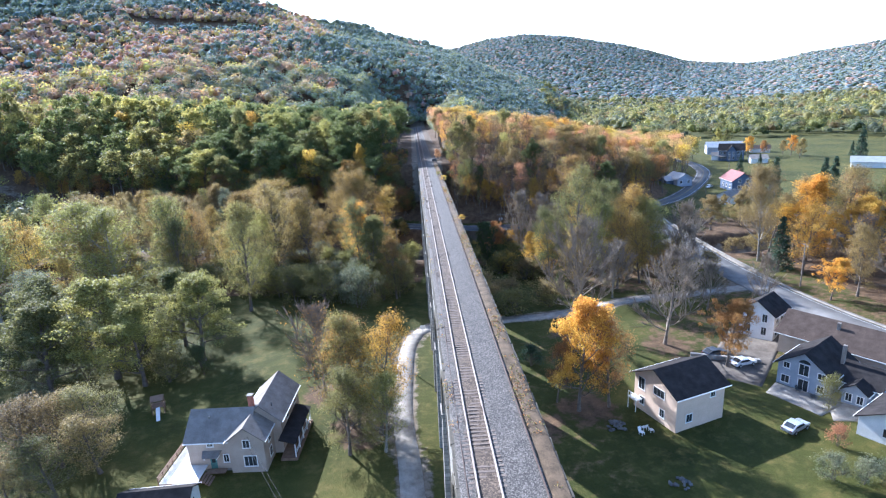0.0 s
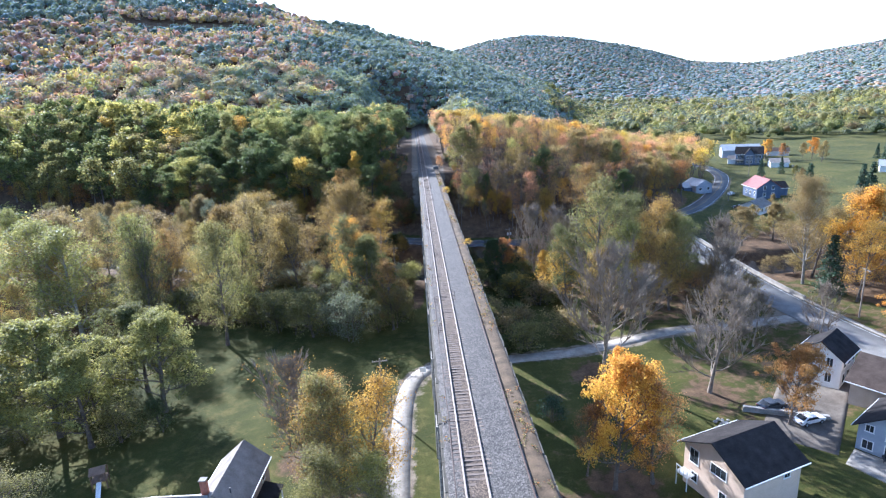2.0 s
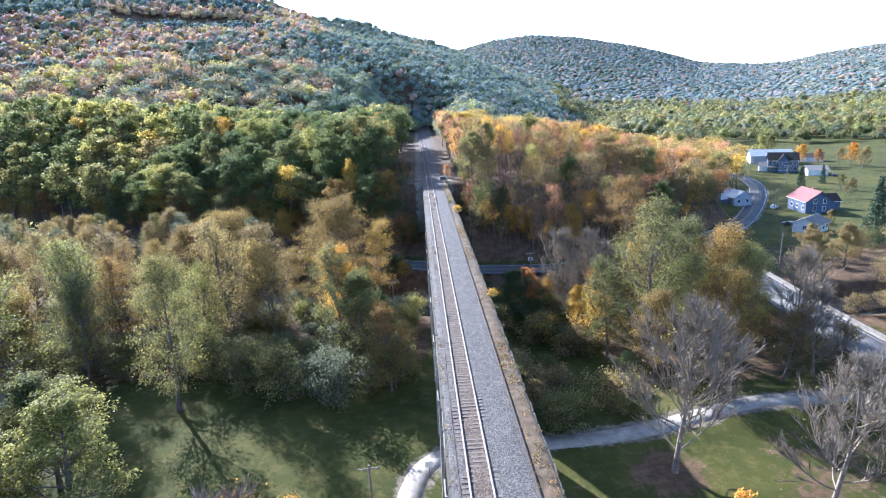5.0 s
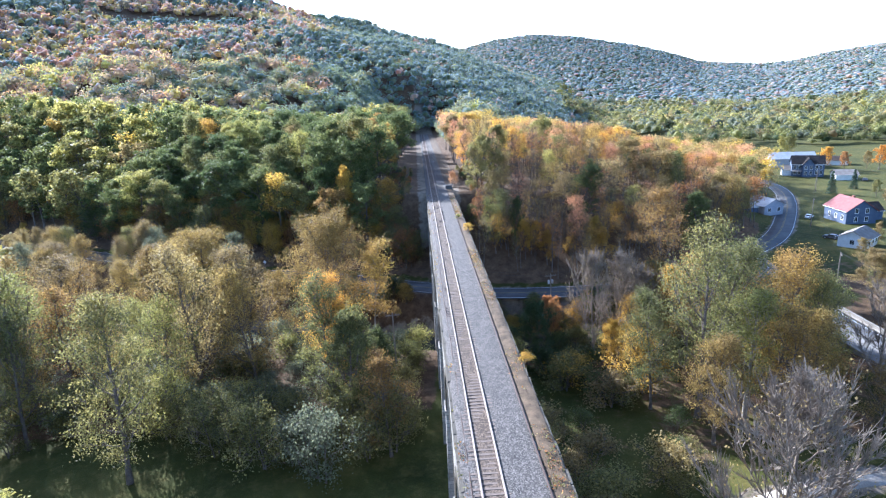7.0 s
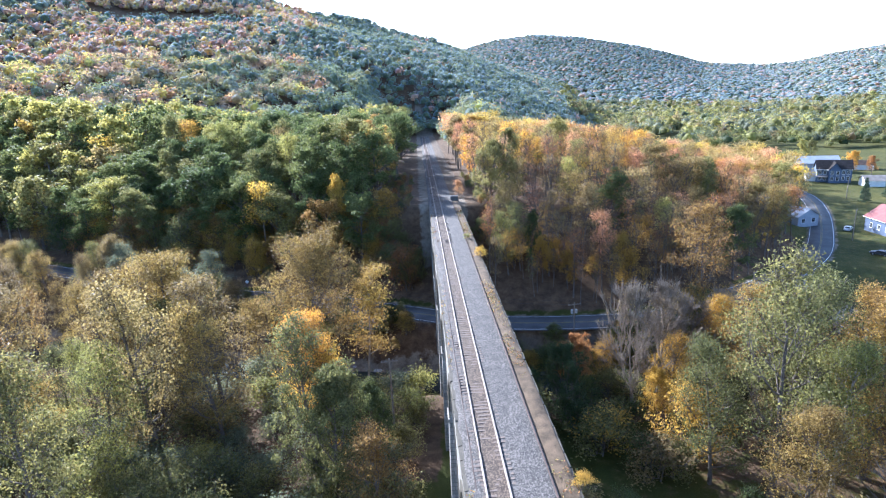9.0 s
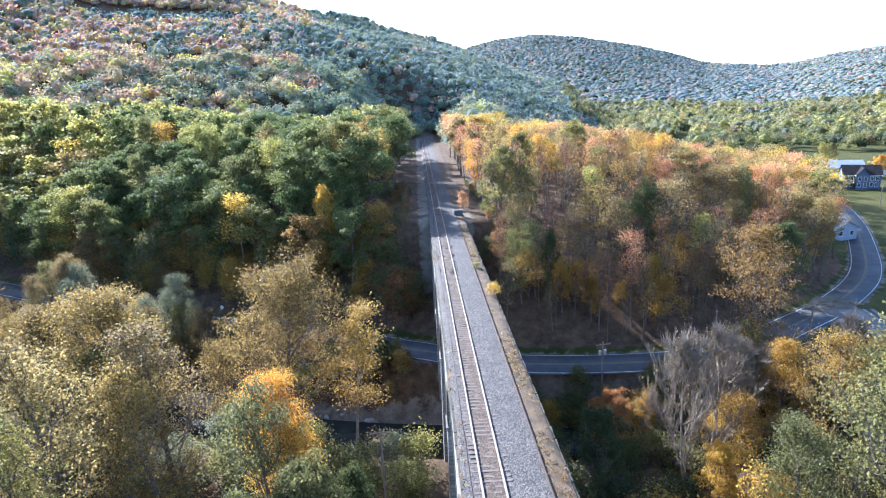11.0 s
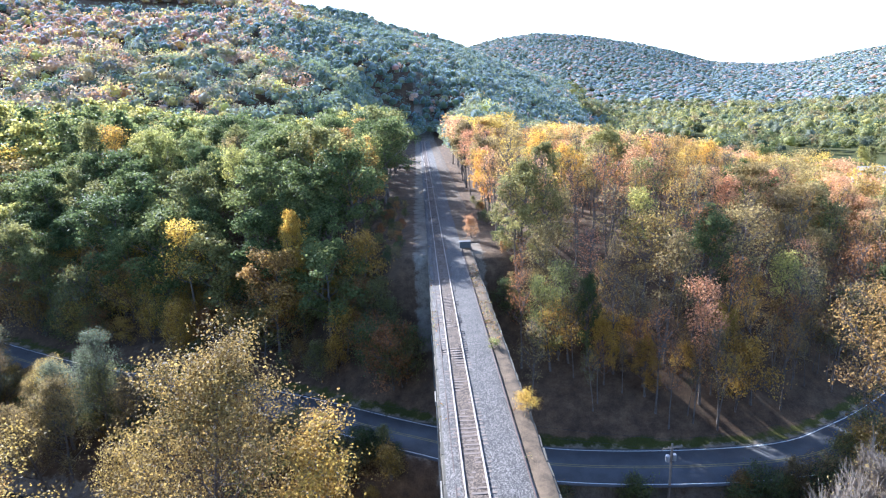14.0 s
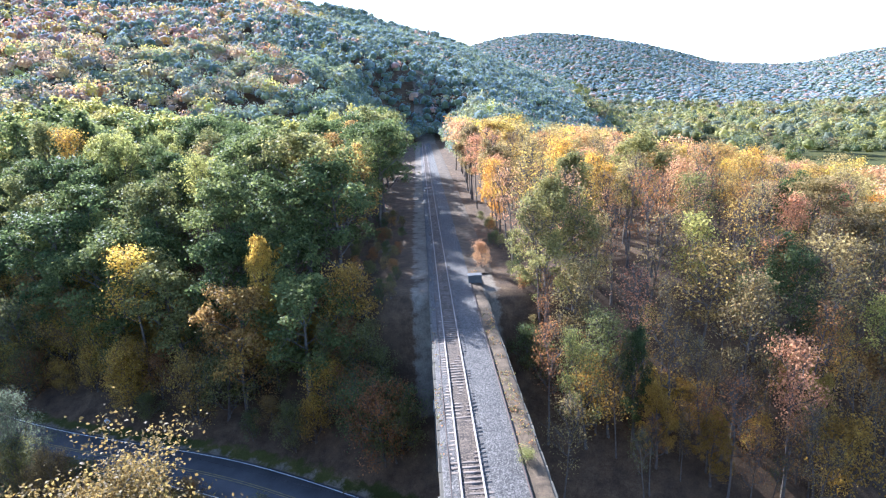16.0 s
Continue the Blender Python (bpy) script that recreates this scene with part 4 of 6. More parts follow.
for x, y, h, w in ((88, 131, 14, 1.15), (128, 196, 20, 0.9), (150, 200, 18, 0.9), (160, 208, 17, 1.0), (239, 292, 21, 1.0), (188, 300, 9, 1.0), (172, 292, 10, 1.1), (265, 330, 9, 1.0), (146, 196, 15, 1.0)):
    plant("spruce", "pine", x, y, h, w, "dark green conical spruce in the open", name="spruce", category="spruce")
shrub_rng = random.Random(5)
for hue, x, y, h, w in (
    [(shrub_rng.choice(("olive", "olive", "lime", "silver")), -46 + 4.6 * i + shrub_rng.uniform(-1, 1), 141.5 - 1.9 * i + max(0, i - 6) * 3 + shrub_rng.uniform(-1.5, 1.5), shrub_rng.uniform(7, 11), 0.95) for i in range(9)]
    + [("olive", -62 + 6.2 * i + shrub_rng.uniform(-2, 2), 146 - 0.12 * i * i + shrub_rng.uniform(-3, 3), shrub_rng.uniform(5, 9), 1.15) for i in range(9)]
    + [("silver", -70 + 6.0 * i + shrub_rng.uniform(-2, 2), 150 + shrub_rng.uniform(-5, 6), shrub_rng.uniform(4, 7), 1.3) for i in range(11)]
    + [("silver", -64 + 7 * i, 162 + shrub_rng.uniform(-5, 5), shrub_rng.uniform(3, 6), 1.4) for i in range(8)]
    + [("lime", -7.5, 158, 6, 1.2), ("silver", -10, 164, 6, 1.2), ("olive", -8, 150, 6, 1.1), ("lime", -13, 160, 5, 1.3), ("olive", -7, 139, 4, 1.0)]
    + [("olive", -52, 97, 7, 1.2), ("olive", -60, 105, 8, 1.2), ("olive", -68, 99, 7, 1.3), ("oak", -46, 99, 6, 1.1), ("silver", -75, 95, 6, 1.3), ("silver", -70, 88, 5, 1.3)]
    + [("pine", 16, 93.5, 4.2, 0.9), ("olive", 12, 130, 5, 1.0), ("gold", 9, 150, 7, 0.7), ("olive", 12, 166, 5, 1.0), ("olive", 26, 176, 5, 1.2), ("lime", 18, 178, 4.5, 1.2)]
    + [("silver", 47 + 3.0 * i, 57 - 1.0 * i, 3.4, 1.0) for i in range(5)] + [("rust", 52.4, 63.5, 3.2, 0.75), ("olive", 57.5, 72, 5.5, 0.7), ("russet", 62, 143, 5, 1.2), ("tan", 70, 132, 5, 1.2)]
    + [("tan", 86 + 4.5 * i, 148 - 2 * i, shrub_rng.uniform(3, 5), 1.2) for i in range(6)] + [("olive", 100 + 6 * i, 180 + 3 * i, 4.5, 1.2) for i in range(5)]
):
    plant("shrub" if h < 5.5 else "bushy", hue, x, y, h, w, "%s leafy shrub of uneven outline" % WORDS[hue], name="shrub", category="shrub")

# trees beyond the street
beyond_rng = random.Random(64)
taken = []
for k in range(700):
    x, y = beyond_rng.uniform(87, 165), beyond_rng.uniform(84, 190)
    if len(taken) >= 34 or any((x - a) ** 2 + (y - b) ** 2 < 60 for a, b in taken) or near_line(np.array([x]), np.array([y]), CREEK)[0][0] < 8 or y > 150 + max(0, x - 112) * 0.8:
        continue
    taken.append((x, y))
    tone = beyond_rng.choice(("tan", "tan", "gold", "orange", "olive", "russet"))
    plant(beyond_rng.choice(("airy", "tall", "airy", "bare")), tone, x, y, beyond_rng.uniform(14, 23), beyond_rng.uniform(0.8, 1.1), "%s leaved tree in the grove beyond the street" % WORDS[tone], group="grove trees")
for tone, x, y, h in (("orange", 212, 352, 13), ("olive", 182, 280, 7), ("tan", 232, 330, 12), ("lime", 176, 352, 13), ("orange", 236, 344, 13), ("tan", 172, 262, 8), ("lime", 214, 392, 15), ("olive", 224, 398, 14), ("tan", 128, 214, 6), ("tan", 112, 200, 6), ("russet", 222, 350, 10), ("tan", 236, 352, 9), ("orange", 100, 262, 16), ("tan", 106, 275, 15), ("russet", 92, 244, 15), ("tan", 105, 246, 14), ("tan", 95, 229, 14), ("orange", 87, 223, 14), ("russet", 101, 240, 13), ("tan", 80, 219, 15), ("orange", 96, 236, 13), ("rust", 111, 256, 10), ("tan", 98, 252, 15)):
    plant("round", tone, x, y, h, 0.8, "%s broadleaf tree among the village houses" % WORDS[tone], group="village trees")

# the thicket along the creek on the far side of the lawns
thick_rng = random.Random(91)
placed = []
for k in range(900):
    x = thick_rng.uniform(-135, -6)
    y = thick_rng.uniform(128, 186) + max(0, -x - 40) * 0.16
    if x > -60 and y < 143:
        continue
    if math.hypot(x + 24, y - 168) < 15 or any((x - a) ** 2 + (y - b) ** 2 < 52 for a, b in placed) or len(placed) >= 38:
        continue
    if near_line(np.array([x]), np.array([y]), CREEK)[0][0] < 5.5:
        continue
    placed.append((x, y))
    tone = thick_rng.choice(("tan", "bronze", "olive", "lime", "bronze", "amber", "olive", "bronze"))
    h = thick_rng.uniform(13, 21) if x > -16 else thick_rng.uniform(15, 26)
    plant("airy", tone, x, y, h, thick_rng.uniform(0.75, 1.05), "%s leaved tree in the creekside thicket" % WORDS[tone], group="creekside trees")
for k in range(95):
    x, y = thick_rng.uniform(-100, -6), thick_rng.uniform(140, 190)
    if near_line(np.array([x]), np.array([y]), CREEK)[0][0] < 4.2 or near_line(np.array([x]), np.array([y]), MAIN_ROAD)[0][0] < 6.0:
        continue
    tone = thick_rng.choice(("silver", "silver", "olive", "lime", "tan"))
    plant("shrub", tone, x, y, thick_rng.uniform(3, 6.5), thick_rng.uniform(1.1, 1.6), "%s leafy shrub in the thicket" % WORDS[tone], name="shrub", category="shrub", group="thicket shrubs")
for k in range(64):
    x, y = thick_rng.uniform(8, 66), thick_rng.uniform(148, 181) if k < 34 else thick_rng.uniform(168, 181)
    if near_line(np.array([x]), np.array([y]), CREEK)[0][0] < 5.0 or near_line(np.array([x]), np.array([y]), MAIN_ROAD)[0][0] < 5.8:
        continue
    tone = thick_rng.choice(("olive", "oak", "tan", "olive", "gold"))
    plant("shrub", tone, x, y, thick_rng.uniform(2.5, 5.5), thick_rng.uniform(1.0, 1.5), "%s leafy shrub by the creek" % WORDS[tone], name="shrub", category="shrub", group="creek shrubs")
for k in range(40):
    x, y = thick_rng.uniform(8.5, 34), thick_rng.uniform(118, 166)
    if x + (y - 118) * 0.5 < 12 or near_line(np.array([x]), np.array([y]), CREEK)[0][0] < 5.0:
        continue
    tone = thick_rng.choice(("oak", "olive", "oak", "tan", "olive"))
    plant("shrub", tone, x, y, thick_rng.uniform(2.5, 6.0), thick_rng.uniform(0.9, 1.4), "%s leafy shrub in the meadow's edge" % WORDS[tone], name="shrub", category="shrub", group="meadow shrubs")
# young growth along the foot of the wooded bank
for k in range(0, len(MAIN_ROAD)):
    px, py = MAIN_ROAD[k][:2]
    if not (-320 < px < 70) or abs(px - 1.5) < 7 or (px < -110 and k % 3) or (px < 0 and k % 3 == 1) or (px > 0 and k % 3):
        continue
    d = MAIN_ROAD[min(k + 1, len(MAIN_ROAD) - 1)][:2] - MAIN_ROAD[k - 1][:2]
    d /= np.linalg.norm(d)
    for again in range(4 if px < 0 else 1):
        off = thick_rng.uniform(6, 20) if px > -60 else thick_rng.uniform(5.5, 30)
        tone = thick_rng.choice(("gold", "gold", "amber", "gold", "olive", "amber") if px > 0 else ("olive", "amber", "oak", "russet", "gold", "olive"))
        if -9 < px - d[1] * off < 9.5:
            continue
        plant("bushy", tone, px - d[1] * off, py + d[0] * off, thick_rng.uniform(4, 11) * (1.35 if px < -60 else 1.0), thick_rng.uniform(0.6, 1.0), "%s young growth at the foot of the bank" % WORDS[tone], name="sapling", category="sapling", group="roadside saplings")

# thin young trees on the lit bank above the road
for k in range(110):
    x = thick_rng.uniform(11, 92)
    rx = MAIN_ROAD[np.argmin(np.abs(MAIN_ROAD[:, 0] - x))]
    y = rx[1] + thick_rng.uniform(6, 24)
    tone = thick_rng.choice(("russet", "tan", "tan", "olive", "amber"))
    plant("wood_thin", tone, x, y, thick_rng.uniform(7, 14), thick_rng.uniform(0.7, 1.1), "thin young tree with sparse %s leaves on the bank" % WORDS[tone], name="young_tree", group="young bank trees")

# half-bare trees between the creek and the road
for k in range(160):
    x = thick_rng.uniform(-150, -44)
    rx = MAIN_ROAD[np.argmin(np.abs(MAIN_ROAD[:, 0] - x))]
    cx = CREEK[np.argmin(np.abs(CREEK[:, 0] - x))]
    y = thick_rng.uniform(cx[1] + 6, rx[1] - 7)
    if k % 3:
        continue
    tone = thick_rng.choice(("tan", "tan", "bronze", "silver", "olive", "tan"))
    plant("airy", tone, x, y, thick_rng.uniform(12, 19), thick_rng.uniform(0.8, 1.1), "%s half-bare tree between creek and road" % WORDS[tone], group="creekside trees")

# low bushes between the road and the creek
for k in range(0, len(MAIN_ROAD)):
    px, py = MAIN_ROAD[k][:2]
    if not (-80 < px < 52) or abs(px - 1.5) < 5:
        continue
    d = MAIN_ROAD[min(k + 1, len(MAIN_ROAD) - 1)][:2] - MAIN_ROAD[k - 1][:2]
    d /= np.linalg.norm(d)
    for again in range(5 if px > 0 else 3):
        off = thick_rng.uniform(4.0 if px > 0 else 4.8, 9.0)
        x, y = px + d[1] * off, py - d[0] * off
        if -5 < x < 8 or near_line(np.array([x]), np.array([y]), CREEK)[0][0] < 3.8:
            continue
        tone = thick_rng.choice(("oak", "olive", "olive", "tan", "oak", "amber"))
        plant("bushy", tone, x, y, thick_rng.uniform(3.5, 7.0) if px > 0 else thick_rng.uniform(2.5, 5.0), thick_rng.uniform(0.8, 1.1), "%s bush on the slope below the road" % WORDS[tone], name="bush", category="bush", group="roadside bushes")

# brush on the slopes beside the viaduct's end
for k in range(80):
    side = -1 if k % 5 else 1
    y = thick_rng.uniform(194, 262)
    x = -thick_rng.uniform(5.8, 14) if side < 0 else thick_rng.uniform(8.6, 13)
    if near_line(np.array([x]), np.array([y]), MAIN_ROAD)[0][0] < 6.5:
        continue
    z = land_at(x, y)
    tone = thick_rng.choice(("oak", "olive", "tan", "olive", "russet"))
    plant("bushy", tone, x, y, min(thick_rng.uniform(5, 10), max(2.2, -3.0 - z)), 0.9, "%s brush beside the viaduct's end" % WORDS[tone], name="bush", category="bush", group="brush by the line", z=z)

# the woods on both sides of the line beyond the road: single trees in front, the rest joined
wood_rng = random.Random(31)
spots = []
tries = 0
while tries < 36000 and len(spots) < 1300:
    tries += 1
    x, y = wood_rng.uniform(-250, 162), wood_rng.uniform(186, 400)
    if -7 < x - 0.8 < 8.5 or (y < 250 and -14.5 < x < 0) or (-11 < x < 10):
        continue
    if y > 345 and x < 60:
        continue
    gap = 6.6 if x < 0 else 4.9
    if x > 0 and (x > np.interp(y, [195, 222, 247, 282, 312, 345], [76, 94, 114, 138, 153, 160]) or math.hypot(x - 124, y - 261) < 11 or math.hypot(x - 116, y - 246) < 8):
        continue
    if 9 < x < 78 and 192 < y < 216 and wood_rng.random() < 0.5:
        continue
    if any((x - a) ** 2 + (y - b) ** 2 < gap * gap for a, b in spots):
        continue
    spots.append((x, y))
pts = np.array(spots)
rd, rz, rs = near_line(pts[:, 0], pts[:, 1], MAIN_ROAD)
pts = pts[(rs > 0) & (rd > 6.5)]
pts = pts[np.argsort(np.hypot(pts[:, 0] * 0.8, pts[:, 1] - 185))]
pz = land(pts[:, 0], pts[:, 1])
JOINED = {}
HUES = list(LEAF)


def wood_choice(x, y):
    r = wood_rng.random()
    if x < 0:
        n = noise.noise(Vector((x * 0.012, y * 0.012, 3)))
        if r < 0.1:
            return "wood_tall", wood_rng.choice(("gold", "tan", "lime"))
        if r < 0.17:
            return "wood_round", wood_rng.choice(("amber", "lime", "tan", "lime"))
        if n > -0.02 and r < 0.6 and y > 232:
            return "wood_round", wood_rng.choice(("lime", "olive", "olive", "oak"))
        return "wood_round", wood_rng.choice(("oak", "oak", "oak", "oak", "olive", "oak"))
    if r < (0.66 if y < 232 else 0.42):
        return "wood_thin", wood_rng.choice(("tan", "russet", "rust", "tan", "amber"))
    if r < 0.93:
        return "wood_tall", wood_rng.choice(("tan", "rust", "amber", "russet", "amber", "rust", "orange", "tan") if y > 225 else ("tan", "bronze", "olive", "rust", "lime"))
    return "wood_round", wood_rng.choice(("oak", "olive", "tan", "amber", "tan") if y > 225 else ("olive", "tan", "oak"))


def join_tree(form, hue, x, y, z, height, width):
    form = "light_round" if form == "wood_round" else "light_tall"
    (wv, wq, lv, lq), grown = FORMS[form][wood_rng.randrange(len(FORMS[form]))]
    s, a = height / grown, wood_rng.uniform(0, 6.28)
    R = np.array([[math.cos(a) * s * width, -math.sin(a) * s * width, 0], [math.sin(a) * s * width, math.cos(a) * s * width, 0], [0, 0, s]])
    store = JOINED.setdefault("all", [[], [], [], 0])
    for v, q, mi in ((wv, wq, len(HUES)), (lv, lq, HUES.index(hue))):
        store[0].append((v @ R.T + (x, y, z)).astype(np.float32))
        store[1].append(q + store[3])
        store[2].append(np.full(len(q), mi))
        store[3] += len(v)


SINGLES = 300
for k, ((x, y), z) in enumerate(zip(pts, pz)):
    form, hue = wood_choice(x, y)
    h = wood_rng.uniform(17, 23) if x < 0 else wood_rng.uniform(14.5, 20)
    w = wood_rng.uniform(0.85, 1.25)
    if k < SINGLES:
        plant(form, hue, x, y, h, w, "%s woodland tree on the bank above the road" % WORDS[hue], name="woodland_tree", group="woodland trees", z=z)
    else:
        join_tree(form, hue, x, y, z, h, w)
st = JOINED["all"]
tagged(new("woodland", mesh_np("woodland", np.vstack(st[0]), np.vstack(st[1]), [WOOD_LEAF[h] for h in HUES] + [BARK], np.concatenate(st[2]))), "mixed autumn woodland on both sides of the line", "woodland", kind="stuff")


# ---- distant woods: every crown a heap of leaf sprays ----
def dome(detail):
    """The upper part of a ball, to be reshaped into crowns."""
    bm = bmesh.new()
    bmesh.ops.create_icosphere(bm, subdivisions=detail, radius=1.0)
    low = [v for v in bm.verts if v.co.z < (-0.55 if detail > 1 else -0.9)]
    bmesh.ops.delete(bm, geom=low, context="VERTS")
    bm.verts.ensure_lookup_table()
    v = np.array([p.co[:] for p in bm.verts])
    f = np.array([[p.index for p in q.verts] for q in bm.faces])
    bm.free()
    return v, f


def far_woods(name, label, n, sector, band, size, cards, card, hue_of, seed, keep=None, detail=2, leafset=None):
    """Crowns with an uneven dome of foliage each, and loose sprays round it."""
    rng = np.random.default_rng(seed)
    az = np.radians(rng.uniform(sector[0], sector[1], n))
    d = np.sqrt(rng.uniform(band[0] ** 2, band[1] ** 2, n))
    x, y = np.sin(az) * d - 3, np.cos(az) * d
    if keep is not None:
        ok = keep(x, y)
        x, y = x[ok], y[ok]
    z = land(x, y)
    n = len(x)
    r = size * rng.uniform(0.65, 1.3, n)
    tall = r * rng.uniform(0.75, 1.1, n) * (1.0 if cards > 10 else 0.55)
    mid = np.stack([x, y, z + tall * 1.1], 1)[:, None, :]
    half = np.stack([r, r, tall], 1)[:, None, :]
    dv, df = dome(detail)
    lump = rng.uniform(0.5, 0.95, (n, len(dv), 1)) * (0.75 if cards > 60 else 0.95)
    dome_v = (mid + dv[None] * half * lump).reshape(-1, 3)
    dome_f = (df[None] + (np.arange(n) * len(dv))[:, None, None]).reshape(-1, 3)
    hues = np.array([HUES.index(hue_of(a, b, rng)) for a, b in zip(x, y)])
    quads, verts, idx = np.zeros((0, 4), int), dome_v, np.repeat(hues, len(df))
    if cards:
        dirs = rng.normal(size=(n, cards, 3))
        dirs[:, :, 2] = np.abs(dirs[:, :, 2]) - 0.1
        dirs /= np.linalg.norm(dirs, axis=2)[:, :, None]
        c = mid + dirs * half * rng.uniform(0.8, 1.12, (n, cards, 1))
        V, Q = [], []
        leaf_cards(c.reshape(-1, 3), dirs.reshape(-1, 3), card * np.repeat(r / size, cards), rng, V, Q, 1.8)
        quads = np.vstack(Q) + len(dome_v)
        verts = np.vstack([dome_v] + V)
        idx = np.concatenate([np.repeat(hues, cards), idx])
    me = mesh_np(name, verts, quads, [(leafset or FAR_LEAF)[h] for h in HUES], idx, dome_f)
    me.polygons.foreach_set("use_smooth", np.ones(len(quads) + len(dome_f), bool))
    tagged(new(name, me), label, "woods", kind="stuff")


def hill_hue(x, y, rng):
    n = noise.noise(Vector((x * 0.006, y * 0.006, 1.0)))
    m = noise.noise(Vector((x * 0.02, y * 0.02, 7.0)))
    az = math.degrees(math.atan2(x + 3, y))
    r = rng.random()
    u = (math.hypot(x + 3, y) - 330) / (float(np.interp(math.radians(az), RANGE_AZ, RANGE_D)) - 330)
    if -23 < az < -12 and (0.66 < u < 0.705 or 0.86 < u < 0.95) and r < 0.85:
        return "pine"
    if -24 < az < -10 and 0.775 < u < 0.84:
        return ("gold", "tan", "rust")[int(r * 3)]
    if az > -9 + 6 * n and r < 0.85:
        return "oak" if r < 0.55 else ("olive" if r < 0.75 else "silver")
    if n + 0.6 * m > -0.02:
        return ("rust", "tan", "orange", "olive", "russet", "rust", "orange", "oak")[int(r * 8)]
    if n + 0.3 * m < -0.22:
        return ("oak", "oak", "pine", "silver")[int(r * 4)]
    return ("oak", "olive", "olive", "tan", "silver", "oak", "rust")[int(r * 7)]


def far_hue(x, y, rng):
    r = rng.random()
    return ("oak", "silver", "oak", "olive", "tan", "oak", "olive", "rust")[int(r * 8)]


def valley_hue(x, y, rng):
    r = rng.random()
    return ("olive", "lime", "olive", "silver", "oak", "tan", "lime", "silver")[int(r * 8)]


def valley_keep(x, y):
    d, az = np.hypot(x, y), np.degrees(np.arctan2(x + 3, y))
    clump = np.sin(x * 0.021 + 1.0) + np.sin(y * 0.017 + x * 0.006) + np.sin(x * 0.05 - y * 0.043) * 0.6
    field = (az > 29) & (d < 545) & (d > 300)
    near = (d < 560) & (az <= 30) & (y > 345) & (x < np.interp(y, MAIN_ROAD[-60:, 1], MAIN_ROAD[-60:, 0]) - 8)
    road_gap = near_line(x, y, MAIN_ROAD)[0] > 6.5
    homes = (np.hypot(x - 198, y - 345) < 42) | (np.hypot(x - 143, y - 246) < 20) | (np.hypot(x - 118, y - 260) < 12)
    return ((d > 545) & (clump > -1.3) | near & (clump > -1.5) | field & (clump > 1.95)) & road_gap & ~homes & (x > 118 - np.maximum(0, y - 300))


def below_ridge(x, y):
    d, az = np.hypot(x + 3, y), np.arctan2(x + 3, y)
    reach = np.interp(az, RANGE_AZ, RANGE_D)
    u = (d - 330) / (reach - 330)
    clearing = (az > radians(-24)) & (az < radians(-12.5)) & (u > 0.705) & (u < 0.785)
    return (d < reach + 90) & ~clearing


def off_line(x, y):
    return (np.abs(x) > 12) | (y > 462)


def hill_keep(x, y):
    return off_line(x, y) & below_ridge(x, y) & ((x < 118) | (np.hypot(x, y) > 430)) & ~((x > -245) & (x < 118) & (y < 340) & (y > 180))


def creek_keep(x, y):
    rd, rz, rs = near_line(x, y, MAIN_ROAD)
    return (x < -118) & (rs < 0) & (rd > 7) & (near_line(x, y, CREEK)[0] > 5)


far_woods("creek_woods", "tan and olive trees along the upper creek", 1000, (-58, -28), (165, 440), 5.6, 110, 0.85, valley_hue, 44, creek_keep, 1, WOOD_LEAF)
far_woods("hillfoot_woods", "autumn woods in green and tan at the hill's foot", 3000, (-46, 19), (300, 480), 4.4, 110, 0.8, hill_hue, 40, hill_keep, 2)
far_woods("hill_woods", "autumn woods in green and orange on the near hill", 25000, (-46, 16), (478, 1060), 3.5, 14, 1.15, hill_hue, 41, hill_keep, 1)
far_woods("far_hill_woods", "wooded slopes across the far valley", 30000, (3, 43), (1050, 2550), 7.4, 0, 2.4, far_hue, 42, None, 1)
far_woods("valley_woods", "yellow-green trees along the valley floor", 800, (13, 48), (300, 640), 5.2, 150, 0.8, valley_hue, 43, valley_keep, 2, LEAF)
far_woods("valley_woods", "yellow-green woods across the far valley floor", 3200, (13, 48), (640, 1200), 6.2, 34, 1.5, valley_hue, 45, valley_keep, 1, LEAF)


# ---- buildings ----
SIDING_CREAM = plain("cream_siding", (0.58, 0.44, 0.33), (0.68, 0.525, 0.4), 0.75, 0.6, fine=20, relief=0.15)
SIDING_TAUPE = plain("taupe_siding", (0.36, 0.29, 0.235), (0.45, 0.37, 0.305), 0.75, 0.6, fine=20, relief=0.15)
SIDING_BLUE = plain("blue_grey_siding", (0.3, 0.33, 0.38), (0.4, 0.43, 0.48), 0.75, 0.6, fine=20, relief=0.15)
SIDING_NAVY = plain("navy_siding", (0.07, 0.1, 0.16), (0.12, 0.15, 0.22), 0.75, 0.6, fine=20, relief=0.15)
SIDING_WHITE = plain("white_siding", (0.66, 0.66, 0.64), (0.8, 0.8, 0.78), 0.7, 0.6, fine=20, relief=0.1)
TRIM = plain("white_trim", (0.72, 0.72, 0.7), (0.82, 0.82, 0.8), 0.6, 1.0, fine=20, relief=0.05)
ROOF_DARK = plain("dark_shingle", (0.02, 0.018, 0.018), (0.042, 0.038, 0.037), 0.95, 0.7, fine=9, relief=0.6, depth=0.03, spec=0.08)
ROOF_GREY = plain("grey_shingle", (0.165, 0.145, 0.128), (0.275, 0.25, 0.222), 0.85, 0.7, fine=9, relief=0.6, depth=0.03, spec=0.08)
ROOF_BROWN = plain("brown_shingle", (0.045, 0.034, 0.028), (0.088, 0.067, 0.056), 0.85, 0.7, fine=9, relief=0.6, depth=0.03, spec=0.08)
